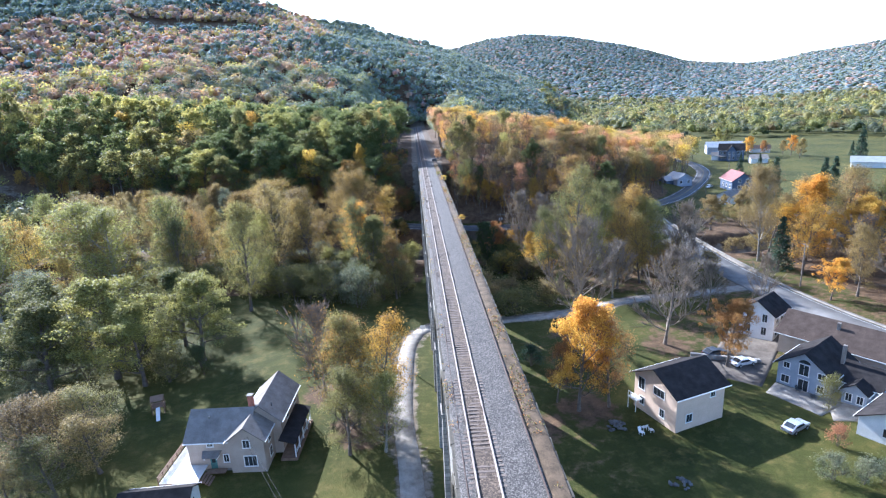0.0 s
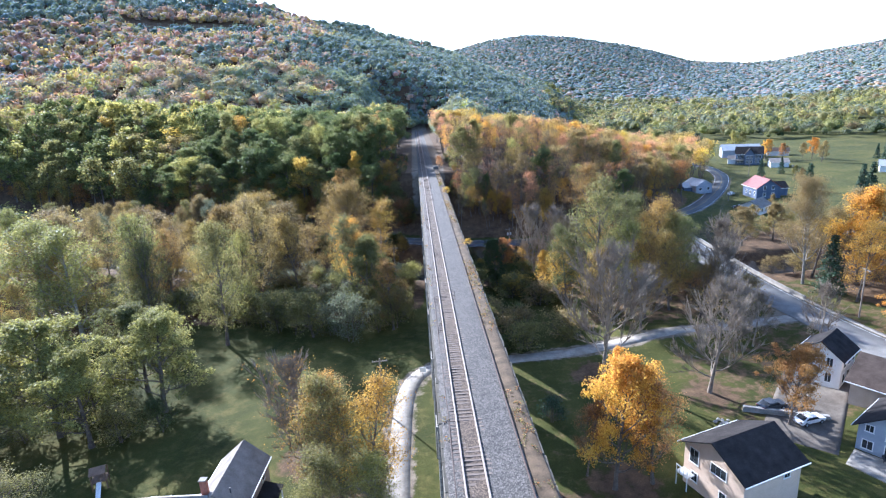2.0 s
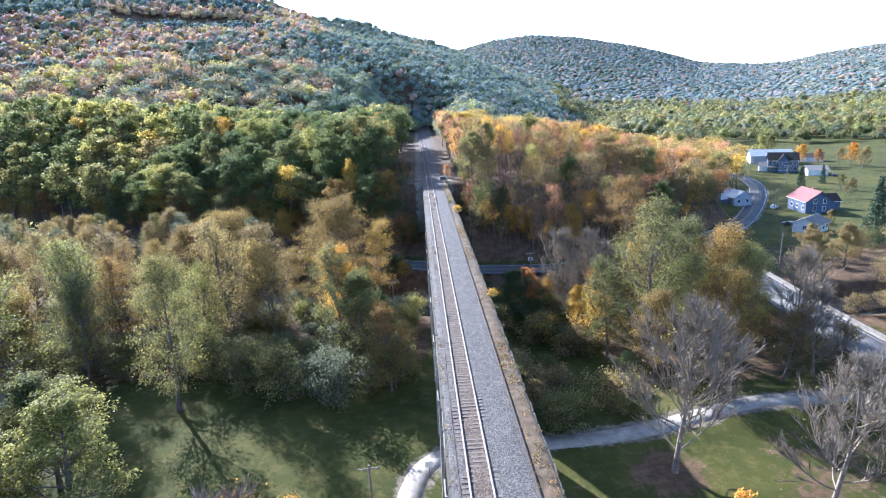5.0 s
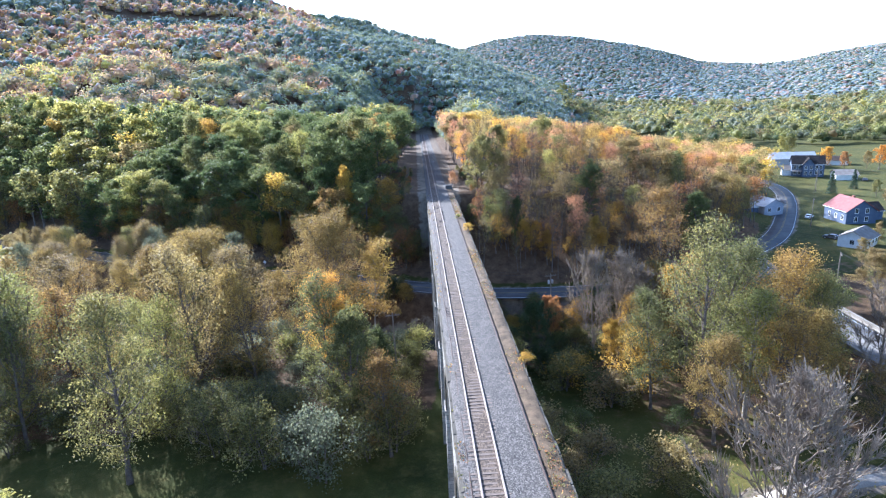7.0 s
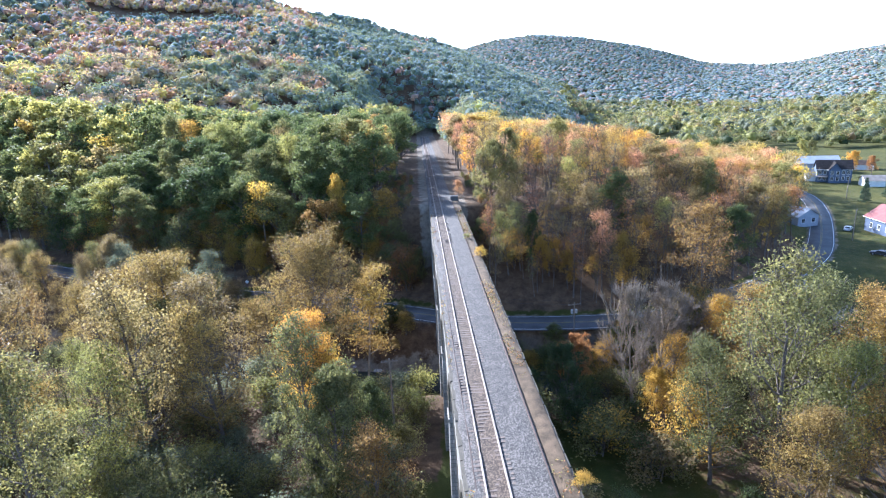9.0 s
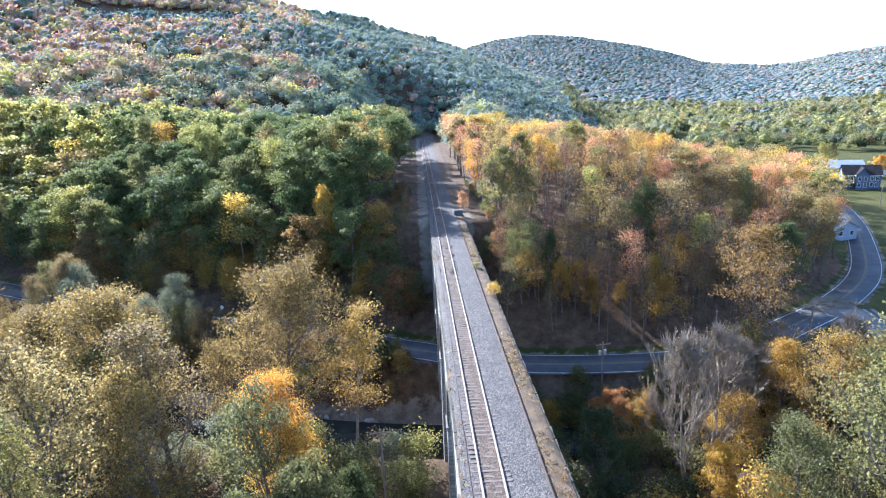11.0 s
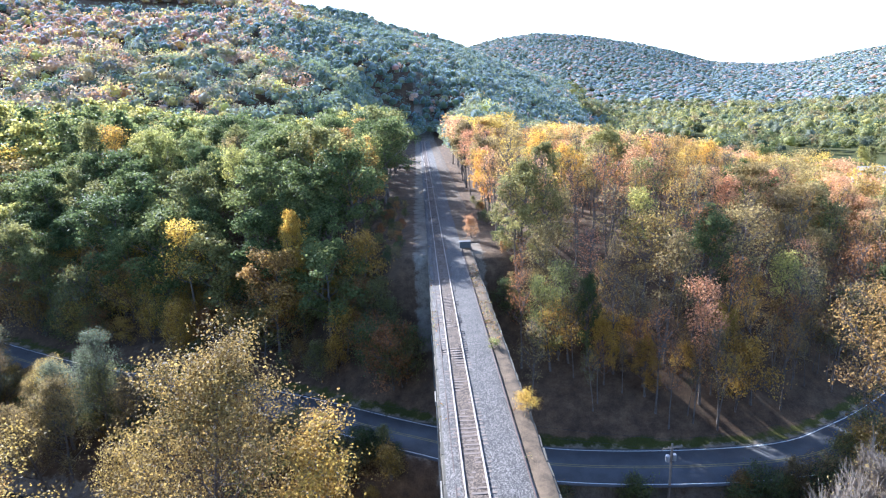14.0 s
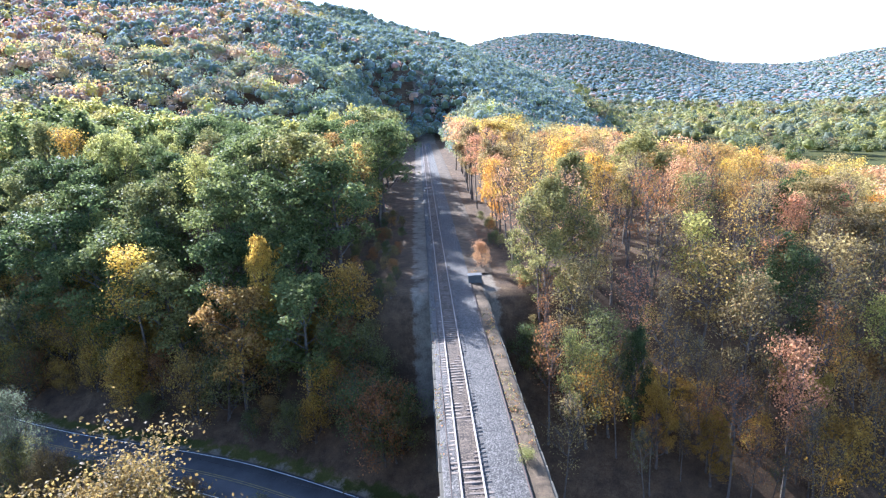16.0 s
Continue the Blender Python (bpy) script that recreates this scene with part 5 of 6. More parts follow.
ROOF_RED = plain("red_metal_roof", (0.17, 0.055, 0.05), (0.27, 0.095, 0.085), 0.6, 0.8, fine=9, relief=0.2)
ROOF_TIN = plain("pale_metal_roof", (0.36, 0.37, 0.38), (0.5, 0.51, 0.52), 0.45, 0.5, 0.4, fine=9, relief=0.1)
GLASS = plain("window_glass", (0.02, 0.025, 0.03), (0.05, 0.055, 0.06), 0.08, 1.0, fine=2, relief=0.02, spec=0.6)
BRICK_RED = plain("chimney_brick", (0.25, 0.1, 0.07), (0.38, 0.17, 0.12), 0.9, 3.0, fine=20, relief=0.5)
DECK_WOOD = plain("deck_board", (0.5, 0.48, 0.45), (0.68, 0.66, 0.62), 0.8, 1.0, fine=14, relief=0.3)
RAIL_WOOD = plain("brown_timber", (0.16, 0.1, 0.065), (0.27, 0.18, 0.12), 0.85, 1.5, fine=14, relief=0.3)
POLE_WOOD = plain("pole_timber", (0.16, 0.13, 0.1), (0.28, 0.24, 0.2), 0.9, 1.0, fine=10, relief=0.4)
DOOR_GREEN = plain("green_door", (0.08, 0.18, 0.16), (0.1, 0.22, 0.2), 0.6, 1.0, fine=10, relief=0.05)
RUBBER = plain("tyre_rubber", (0.02, 0.02, 0.02), (0.035, 0.035, 0.035), 0.8, 3.0, fine=20)
CAR_SILVER = plain("silver_car_paint", (0.5, 0.52, 0.54), (0.6, 0.62, 0.64), 0.3, 1.0, 0.5, fine=4, relief=0.0, spec=0.5)
CAR_DARK = plain("dark_car_paint", (0.06, 0.065, 0.075), (0.09, 0.095, 0.105), 0.3, 1.0, 0.3, fine=4, relief=0.0, spec=0.5)
CAR_WHITE = plain("white_car_paint", (0.7, 0.7, 0.7), (0.78, 0.78, 0.78), 0.3, 1.0, 0.0, fine=4, relief=0.0, spec=0.5)


def slab(name, a, b, c, d, thick, material, parent, label=""):
    """A roof plane through four corners, with thickness below it."""
    bm = bmesh.new()
    n = (Vector(b) - Vector(a)).cross(Vector(d) - Vector(a)).normalized()
    if n.z < 0:
        n = -n
    hi = [bm.verts.new(p) for p in (a, b, c, d)]
    lo = [bm.verts.new(Vector(p) - n * thick) for p in (a, b, c, d)]
    bm.faces.new(hi)
    bm.faces.new(lo[::-1])
    for k in range(4):
        bm.faces.new((hi[k], lo[k], lo[(k + 1) % 4], hi[(k + 1) % 4]))
    bmesh.ops.recalc_face_normals(bm, faces=bm.faces)
    return part(name, bm, material, parent, label)


def gable(parent, x0, x1, y0, y1, z0, eave, ridge, along, wall, roofing, over=0.45, trim=True):
    """Walls with gables and two roof planes; along is the axis of the ridge."""
    if along == "x":
        m = (y0 + y1) / 2
        prism("wall", [(y0, z0), (y1, z0), (y1, eave), (m, ridge - 0.12), (y0, eave)], "x", x0, x1, wall, parent)
        k = (ridge - eave) / (m - y0)
        for ya, s in ((y0, -1), (y1, 1)):
            slab("roof", (x0 - over, m, ridge), (x1 + over, m, ridge), (x1 + over, ya + s * over, eave - k * over), (x0 - over, ya + s * over, eave - k * over), 0.14, roofing, parent)
            if trim:
                box("gutter", x0 - over, x1 + over, min(ya + s * over, ya + s * (over + 0.1)), max(ya + s * over, ya + s * (over + 0.1)), eave - k * over - 0.16, eave - k * over - 0.03, TRIM, parent)
    else:
        m = (x0 + x1) / 2
        prism("wall", [(x0, z0), (x1, z0), (x1, eave), (m, ridge - 0.12), (x0, eave)], "y", y0, y1, wall, parent)
        k = (ridge - eave) / (m - x0)
        for xa, s in ((x0, -1), (x1, 1)):
            slab("roof", (m, y0 - over, ridge), (m, y1 + over, ridge), (xa + s * over, y1 + over, eave - k * over), (xa + s * over, y0 - over, eave - k * over), 0.14, roofing, parent)
            if trim:
                box("gutter", min(xa + s * over, xa + s * (over + 0.1)), max(xa + s * over, xa + s * (over + 0.1)), y0 - over, y1 + over, eave - k * over - 0.16, eave - k * over - 0.03, TRIM, parent)


def window(parent, face, at, u, v, w, h, panes=2, frame_mat=None):
    """A window on a wall: face is the way it looks, at the wall's plane, u its middle along the wall, v its middle height."""
    fm = frame_mat or TRIM
    s = 1 if face[1] == "+" else -1

    def bx(name, ua, ub, va, vb, da, db, mat, par):
        a, b = sorted((at + s * da, at + s * db))
        if face[0] == "x":
            return box(name, a, b, ua, ub, va, vb, mat, par)
        return box(name, ua, ub, a, b, va, vb, mat, par)

    fr = bx("window", u - w / 2 - 0.1, u + w / 2 + 0.1, v - h / 2 - 0.1, v + h / 2 + 0.1, -0.02, 0.05, fm, parent)
    for k in range(panes):
        a = u - w / 2 + w * k / panes
        bx("pane", a + 0.03, a + w / panes - 0.03, v - h / 2, v + h / 2, 0.04, 0.065, GLASS, fr)
    bx("sill", u - w / 2 - 0.14, u + w / 2 + 0.14, v - h / 2 - 0.16, v - h / 2 - 0.08, -0.02, 0.1, fm, fr)


def house_at(name, x, y, turn, label, category="house", dz=0.0):
    return tagged(root(name, x, y, land_at(x, y) + dz, turn), label, category)


# cream two-storey house with a dark roof
h = house_at("house", 32.4, 69.7, 19, "cream two-storey house with a dark gable roof on a lawn")
gable(h, 0, 9.3, 0, 8.9, -0.6, 6.1, 8.5, "x", SIDING_CREAM, ROOF_DARK, 0.6)
for u, v, w, hh in ((2.5, 1.9, 1.1, 1.2), (6.9, 4.9, 0.9, 1.1)):
    window(h, "y-", 0, u, v, w, hh)
for u, v, w, hh, k in ((7.1, 1.8, 0.9, 1.2, 2), (2.8, 1.8, 0.9, 1.2, 2), (3.6, 4.9, 2.2, 1.2, 3), (7.3, 4.7, 1.3, 1.9, 2)):
    window(h, "x-", 0, u, v, w, hh, k)
box("balcony", -1.3, -0.003, 7.0, 8.9, 1.9, 2.05, TRIM, h)
for k in range(4):
    box("baluster", -1.3, -1.22, 7.05 + 0.58 * k, 7.13 + 0.58 * k, 2.05, 2.9, TRIM, h)
box("handrail", -1.32, -1.2, 7.0, 8.9, 2.9, 2.98, TRIM, h)
for k in (7.05, 8.8):
    box("post", -1.3, -1.2, k - 0.05, k + 0.05, -0.5, 1.9, TRIM, h)

# blue-grey house with a terrace, and the long brown-roofed wing behind it
h = house_at("house", 55.3, 81.3, -57, "blue-grey house with white trim, arched window and dark roof")
gable(h, 0, 7.8, 0, 9.0, -0.6, 4.1, 6.9, "y", SIDING_BLUE, ROOF_DARK, 0.6)
for u, v, w, hh, k in ((1.3, 3.7, 0.9, 0.9, 2), (6.5, 3.5, 1.1, 0.9, 2), (3.9, 3.7, 1.4, 1.8, 2), (1.3, 1.2, 1.2, 1.2, 2), (4.0, 1.05, 1.5, 1.9, 2), (6.5, 1.3, 0.9, 1.1, 2)):
    window(h, "y-", 0, u, v, w, hh, k)
prism("arched_window", [(3.9 + 0.85 * math.cos(a), 4.85 + 0.6 * math.sin(a)) for a in [math.pi * k / 10 for k in range(11)]], "y", -0.06, 0.02, GLASS, h)
gable(h, 7.8, 13.5, 2.5, 8.5, -0.6, 3.3, 5.4, "x", SIDING_BLUE, ROOF_DARK, 0.5)
gable(h, 9.4, 12.6, 0.2, 2.5, -0.6, 3.0, 4.2, "y", SIDING_BLUE, ROOF_DARK, 0.35)
for u in (10.3, 11.8):
    window(h, "y-", 0.2, u, 1.6, 0.8, 1.2, 2)
box("chimney", 7.3, 7.8, 4.5, 5.0, 4.5, 7.9, ROOF_GREY, h)
h = house_at("barn", 60.8, 90.6, -57, "long brown-roofed building behind the blue-grey house", "building")
gable(h, 0, 17, 1.5, 10.5, -0.6, 4.6, 7.4, "x", SIDING_TAUPE, ROOF_BROWN, 0.7)
box("chimney", 8, 8.5, 4.2, 4.7, 5.5, 7.6, ROOF_GREY, h)
# white farmhouse by the street
h = house_at("house", 63.5, 95.2, 36, "white two-storey farmhouse with a dark roof by the street")
gable(h, 0, 6.6, 0, 6.4, -0.6, 5.4, 7.7, "x", SIDING_WHITE, ROOF_DARK, 0.45)
for v in (1.6, 4.3):
    for u in (1.3, 3.4, 5.4):
        window(h, "y-", 0, u, v, 0.9, 1.5, 2, TRIM)
    for u in (1.7, 4.6):
        window(h, "x+", 6.6, u, v, 0.9, 1.5, 2, TRIM)
        window(h, "x-", 0, u, v, 0.9, 1.5, 2, TRIM)
# white garage with a dark roof
h = house_at("garage", 60.3, 59.6, 30, "white garage with a dark shingled roof", "garage")
gable(h, 0, 9, 0, 7, -0.5, 3.0, 5.0, "x", SIDING_WHITE, ROOF_DARK, 0.5)
window(h, "x-", 0, 3.5, 1.6, 1.0, 1.2, 2)

# taupe farmhouse on the other lawn
h = house_at("house", -37.6, 69.2, -3, "taupe farmhouse with grey shingled roofs, cross wing and porch")
gable(h, 0, 8.4, 0, 7.2, -0.6, 5.0, 7.7, "x", SIDING_TAUPE, ROOF_GREY, 0.4)
gable(h, 6.0, 10.9, -0.6, 4.2, -0.6, 5.2, 7.1, "y", SIDING_TAUPE, ROOF_GREY, 0.4)
gable(h, 6.6, 12.2, 3.6, 13.4, -0.6, 5.6, 8.0, "y", SIDING_TAUPE, ROOF_GREY, 0.4)
for u, v, w, hh, k in ((3.2, 4.3, 0.8, 0.8, 2), (5.2, 1.9, 0.7, 1.1, 2)):
    window(h, "y-", 0, u, v, w, hh, k)
window(h, "y-", -0.6, 8.5, 4.4, 0.9, 1.1, 2)
window(h, "y-", -0.6, 8.8, 1.7, 1.7, 1.5, 3)
for u, v in ((1.8, 4.0), (1.8, 1.6)):
    window(h, "x+", 10.9, u, v, 0.9, 1.3, 2)
for u in (7.0, 11.2):
    window(h, "x+", 12.2, u, 4.4, 0.9, 1.3, 2)
for u in (2.0, 5.0):
    window(h, "x-", 0, u, 4.2, 0.9, 1.2, 2)
door = box("door", 2.9, 3.8, -0.06, 0.02, 0.3, 2.3, DOOR_GREEN, h)
box("door_pane", 3.1, 3.6, -0.075, -0.062, 1.3, 2.0, GLASS, door)
slab("door_hood", (2.0, 0, 3.2), (4.7, 0, 3.2), (4.4, -1.2, 2.75), (2.3, -1.2, 2.75), 0.12, ROOF_GREY, h)
for u in (2.45, 4.2):
    box("hood_bracket", u, u + 0.1, -1.0, -0.003, 2.35, 2.7, TRIM, h)
slab("porch_roof", (12.2, 1.6, 3.3), (12.2, 11.5, 3.3), (14.6, 11.5, 2.6), (14.6, 1.6, 2.6), 0.14, ROOF_DARK, h)
for k in range(5):
    box("porch_post", 14.3, 14.45, 1.8 + 2.3 * k, 1.95 + 2.3 * k, 0.25, 2.55, TRIM, h)
box("porch_floor", 12.2, 14.6, 1.6, 11.5, -0.5, 0.25, RAIL_WOOD, h)
for z in (0.7, 1.05):
    box("porch_rail", 14.33, 14.42, 1.8, 11.3, z, z + 0.07, TRIM, h)
chim = box("chimney", 7.5, 8.2, 4.6, 5.2, 6.2, 8.8, BRICK_RED, h)
box("cap", 7.42, 8.28, 4.52, 5.28, 8.803, 8.9, CONCRETE, chim)
for u, v, z in ((2.5, 2.4, 7.1), (10.7, 4.9, 7.5)):
    box("vent_pipe", u, u + 0.12, v, v + 0.12, 5.5, z, CAR_DARK, h)
box("cellar_wall", 0.02, 6.0, -0.03, 0.0, -0.6, 0.25, CONCRETE, h)
dk = tagged(root("sun_deck", -40.4, 65.4, land_at(-39, 66), -3), "pale boarded sun deck with a brown timber railing", "deck")
for k in range(24):
    box("board", 0.0, 2.7 if k > 8 else 5.2, 0.42 * k, 0.42 * k + 0.4, 1.0, 1.05, DECK_WOOD, dk)
for k in range(8):
    box("post", -0.12, 0.0, 1.4 * k, 1.4 * k + 0.1, -0.3, 2.0, RAIL_WOOD, dk)
for z in (1.35, 1.65, 1.95):
    box("rail", -0.14, -0.02, 0, 10.0, z, z + 0.07, RAIL_WOOD, dk)
box("joist", 0.0, 5.2, 0.0, 0.1, 0.7, 0.995, RAIL_WOOD, dk)
for u in (0.1, 1.8, 3.5, 5.0):
    box("deck_leg", u, u + 0.12, 0.12, 0.24, -0.4, 0.99, RAIL_WOOD, dk)
for k in range(4):
    box("step", 5.3 + 0.32 * k, 5.6 + 0.32 * k, 0.4, 2.3, 0.75 - 0.22 * k, 0.84 - 0.22 * k, RAIL_WOOD, dk)
box("landing", 5.3, 8.0, 2.4, 3.4, 0.5, 0.6, RAIL_WOOD, dk)
h = house_at("shed", -42.6, 58.4, 2, "low white shed with a dark roof by the farmhouse", "shed")
gable(h, 0, 8.5, 0, 4.6, -0.4, 2.3, 3.6, "x", SIDING_WHITE, ROOF_DARK, 0.3)
window(h, "x+", 8.5, 2.3, 1.4, 0.7, 0.9, 2)

# the village beyond the junction
h = house_at("house", 136.5, 237.5, -6, "navy house with a red metal roof near the road")
gable(h, 0, 9.5, 0, 12, -0.6, 4.6, 8.0, "y", SIDING_NAVY, ROOF_RED, 0.5)
gable(h, 9.5, 15, 5, 12, -0.6, 3.4, 5.6, "x", SIDING_NAVY, ROOF_DARK, 0.4)
for u, v in ((3.1, 1.6), (6.4, 1.6), (3.1, 4.4), (6.4, 4.4)):
    window(h, "y-", 0, u, v, 1.0, 1.5, 2)
for u in (2, 5.5, 9):
    window(h, "x-", 0, u, 2.0, 1.0, 1.4, 2)
box("chimney", 5.2, 5.9, 6, 6.7, 5, 8.4, BRICK_RED, h)
h = house_at("house", 121, 257, 10, "small blue house with a pale metal roof below the wood")
gable(h, 0, 8, 0, 9, -0.6, 3.4, 5.6, "y", SIDING_BLUE, ROOF_TIN, 0.5)
gable(h, -4, 0, 3, 9, -0.6, 2.6, 4.0, "x", SIDING_NAVY, ROOF_TIN, 0.4)
for u in (2, 6):
    window(h, "y-", 0, u, 1.6, 1.2, 1.3, 2)
h = house_at("house", 119, 207, 35, "small white house with a grey roof beside the road")
gable(h, 0, 9, 0, 7, -0.6, 3.0, 5.0, "x", SIDING_WHITE, ROOF_GREY, 0.5)
for u in (2, 5, 7.6):
    window(h, "y-", 0, u, 1.6, 1.1, 1.2, 2)
window(h, "x-", 0, 3.5, 1.6, 1.1, 1.2, 2)
h = house_at("house", 186, 339, -28, "tall navy farmhouse with white-trimmed gables")
gable(h, 0, 14, 2, 11, -0.6, 6.6, 10.2, "x", SIDING_NAVY, ROOF_DARK, 0.5)
gable(h, 4.6, 9.4, 0, 5, -0.6, 6.6, 9.6, "y", SIDING_NAVY, ROOF_DARK, 0.4)
gable(h, -4, 0, 4, 9, -0.6, 3.2, 5.0, "x", SIDING_WHITE, ROOF_GREY, 0.4)
slab("porch_roof", (0, 2, 3.3), (4.5, 2, 3.3), (4.5, 0.2, 2.7), (0, 0.2, 2.7), 0.14, ROOF_GREY, h)
for v in (1.6, 4.3):
    for u in (5.9, 8.1):
        window(h, "y-", 0, u, v + 0.4, 1.1, 1.7, 2)
    for u in (1.4, 3.3, 10.7, 12.6):
        window(h, "y-", 2, u, v + 0.4, 1.1, 1.7, 2)
h = house_at("garage", 196.5, 322, -20, "pale garage with a grey roof", "garage")
gable(h, 0, 9, 0, 8, -0.6, 3.0, 4.8, "x", SIDING_WHITE, ROOF_GREY, 0.5)
h = house_at("barn", 196, 372, -20, "large barn with a pale metal roof behind the farmhouse", "barn")
gable(h, 0, 22, 0, 12, -0.6, 5.0, 8.0, "x", SIDING_BLUE, ROOF_TIN, 0.5)
h = house_at("barn", 228, 284, -38, "very long low barn with a white metal roof by the field", "barn")
gable(h, 0, 60, 0, 11, -0.6, 3.4, 5.6, "x", SIDING_WHITE, ROOF_TIN, 0.6)
h = house_at("house", 226, 372, -30, "small pale house at the edge of the field")
gable(h, 0, 12, 0, 8, -0.6, 3.0, 5.0, "x", SIDING_WHITE, ROOF_BROWN, 0.5)


# ---- street bridge parapets, wall, poles and wires ----
def parapet(line_offset, y0, y1, label):
    """A low concrete wall along the street's edge."""
    pts_ = [p for p in SIDE_ROAD if y0 < p[1] < y1]
    ob = root("parapet", pts_[0][0] + line_offset, pts_[0][1], pts_[0][2])
    tagged(ob, label, "parapet")
    inv = ob.matrix_world.inverted()
    for a, b in zip(pts_[:-1], pts_[1:]):
        bm = bmesh.new()
        lo, hi = [], []
        for p in (a, b):
            for dx in (-0.2, 0.2):
                lo.append(bm.verts.new((p[0] + line_offset + dx, p[1], p[2] - 0.3)))
                hi.append(bm.verts.new((p[0] + line_offset + dx, p[1], p[2] + 0.8)))
        for f in ((lo[0], lo[1], hi[1], hi[0]), (lo[2], hi[2], hi[3], lo[3]), (lo[0], hi[0], hi[2], lo[2]), (lo[1], lo[3], hi[3], hi[1]), (hi[0], hi[1], hi[3], hi[2])):
            bm.faces.new(f)
        bmesh.ops.recalc_face_normals(bm, faces=bm.faces)
        w = part("panel", bm, CONCRETE, ob)
        w.matrix_parent_inverse = inv
    return ob


parapet(5.0, 128, 176, "pale concrete bridge parapet along the street")
parapet(-5.0, 146, 170, "pale concrete bridge parapet along the street")
strip("kerb", SIDE_ROAD, 5.5, 4.5, 0.16, CONCRETE, "pale concrete pavement strip beside the street", "pavement")


def pole(x, y, height, turn, label, arms=1, cans=0):
    z = land_at(x, y)
    ob = tagged(root("utility_pole", x, y, z, turn), label, "utility pole")
    bm = bmesh.new()
    bmesh.ops.create_cone(bm, cap_ends=True, segments=8, radius1=0.17, radius2=0.11, depth=height + 0.6, matrix=Matrix.Translation((0, 0, height / 2 - 0.3)))
    part("pole", bm, POLE_WOOD, ob)
    for k in range(arms):
        box("crossarm", -1.25, 1.25, -0.17, -0.06, height - 0.5 - 0.9 * k, height - 0.36 - 0.9 * k, POLE_WOOD, ob)
        for u in (-1.1, -0.5, 0.5, 1.1):
            bm = bmesh.new()
            bmesh.ops.create_cone(bm, cap_ends=True, segments=6, radius1=0.06, radius2=0.04, depth=0.2, matrix=Matrix.Translation((u, -0.115, height - 0.26 - 0.9 * k)))
            part("insulator", bm, CONCRETE, ob)
    for k in range(cans):
        bm = bmesh.new()
        bmesh.ops.create_cone(bm, cap_ends=True, segments=10, radius1=0.24, radius2=0.24, depth=0.8, matrix=Matrix.Translation((-0.42 + 0.84 * k, 0.1, height - 1.9)))
        bmesh.ops.bevel(bm, geom=list(bm.edges), offset=0.03, segments=1, affect="EDGES")
        part("transformer", bm, ROOF_TIN, ob)
    return Vector((x, y, z + height - 0.2))


def wire(a, b, sag, label="thin dark overhead wire between poles"):
    cu = bpy.data.curves.new("overhead_wire", "CURVE")
    cu.dimensions, cu.bevel_depth, cu.bevel_resolution = "3D", 0.018, 0
    sp = cu.splines.new("POLY")
    sp.points.add(12)
    for k, p in enumerate(sp.points):
        u = k / 12
        q = Vector(a).lerp(Vector(b), u)
        p.co = (q.x, q.y, q.z - 4 * sag * u * (1 - u), 1)
    cu.materials.append(RUBBER)
    return tagged(new("overhead_wire", cu), label, "wire")


p1 = pole(24.1, 179.8, 8.6, 8, "weathered utility pole with transformers beside the road", 1, 2)
p2 = pole(62, 185, 8.8, 40, "weathered utility pole beside the road bend")
p3 = pole(-34, 200.5, 8.8, -25, "weathered utility pole beside the road")
p4 = pole(-10.6, 99.8, 9.6, 5, "thin timber pole with a crossarm on the lawn")
p5 = pole(84, 117, 10.5, 80, "timber utility pole at the street's edge")
p6 = pole(87, 176, 10, 60, "timber utility pole at the street's edge")
p7 = pole(125, 238, 9.5, 45, "timber utility pole beside the village road")
p8 = pole(170, 299, 9.5, 45, "timber utility pole beside the village road")
p10 = pole(-9.8, 155.2, 13.2, 8, "dark timber utility pole in the creekside shrubs")
p9 = pole(-95, 228, 8.8, -25, "weathered utility pole beside the road")
for a, b in ((p1, p2), (p1, p3), (p3, p9), (p5, p6), (p6, p7), (p7, p8)):
    for o in (-1.0, 0.9):
        wire(a + Vector((o * 0.3, o, 0.1)), b + Vector((o * 0.3, o, 0.1)), 1.2)
wire((-29.0, 68.4, -19.5), (-12, 38, -16), 0.6, "thin service wire running to the farmhouse")
wire((-29.4, 68.4, -19.7), (-12.6, 38, -16.2), 0.7, "thin service wire running to the farmhouse")
for o in (-1.0, 0.9):
    wire(p10 + Vector((o, 0, 0.1)), p3 + Vector((o, 0, 0.1)), 1.0)
wire(p4, (-14, 60, -16), 0.8, "thin service wire from the lawn pole")


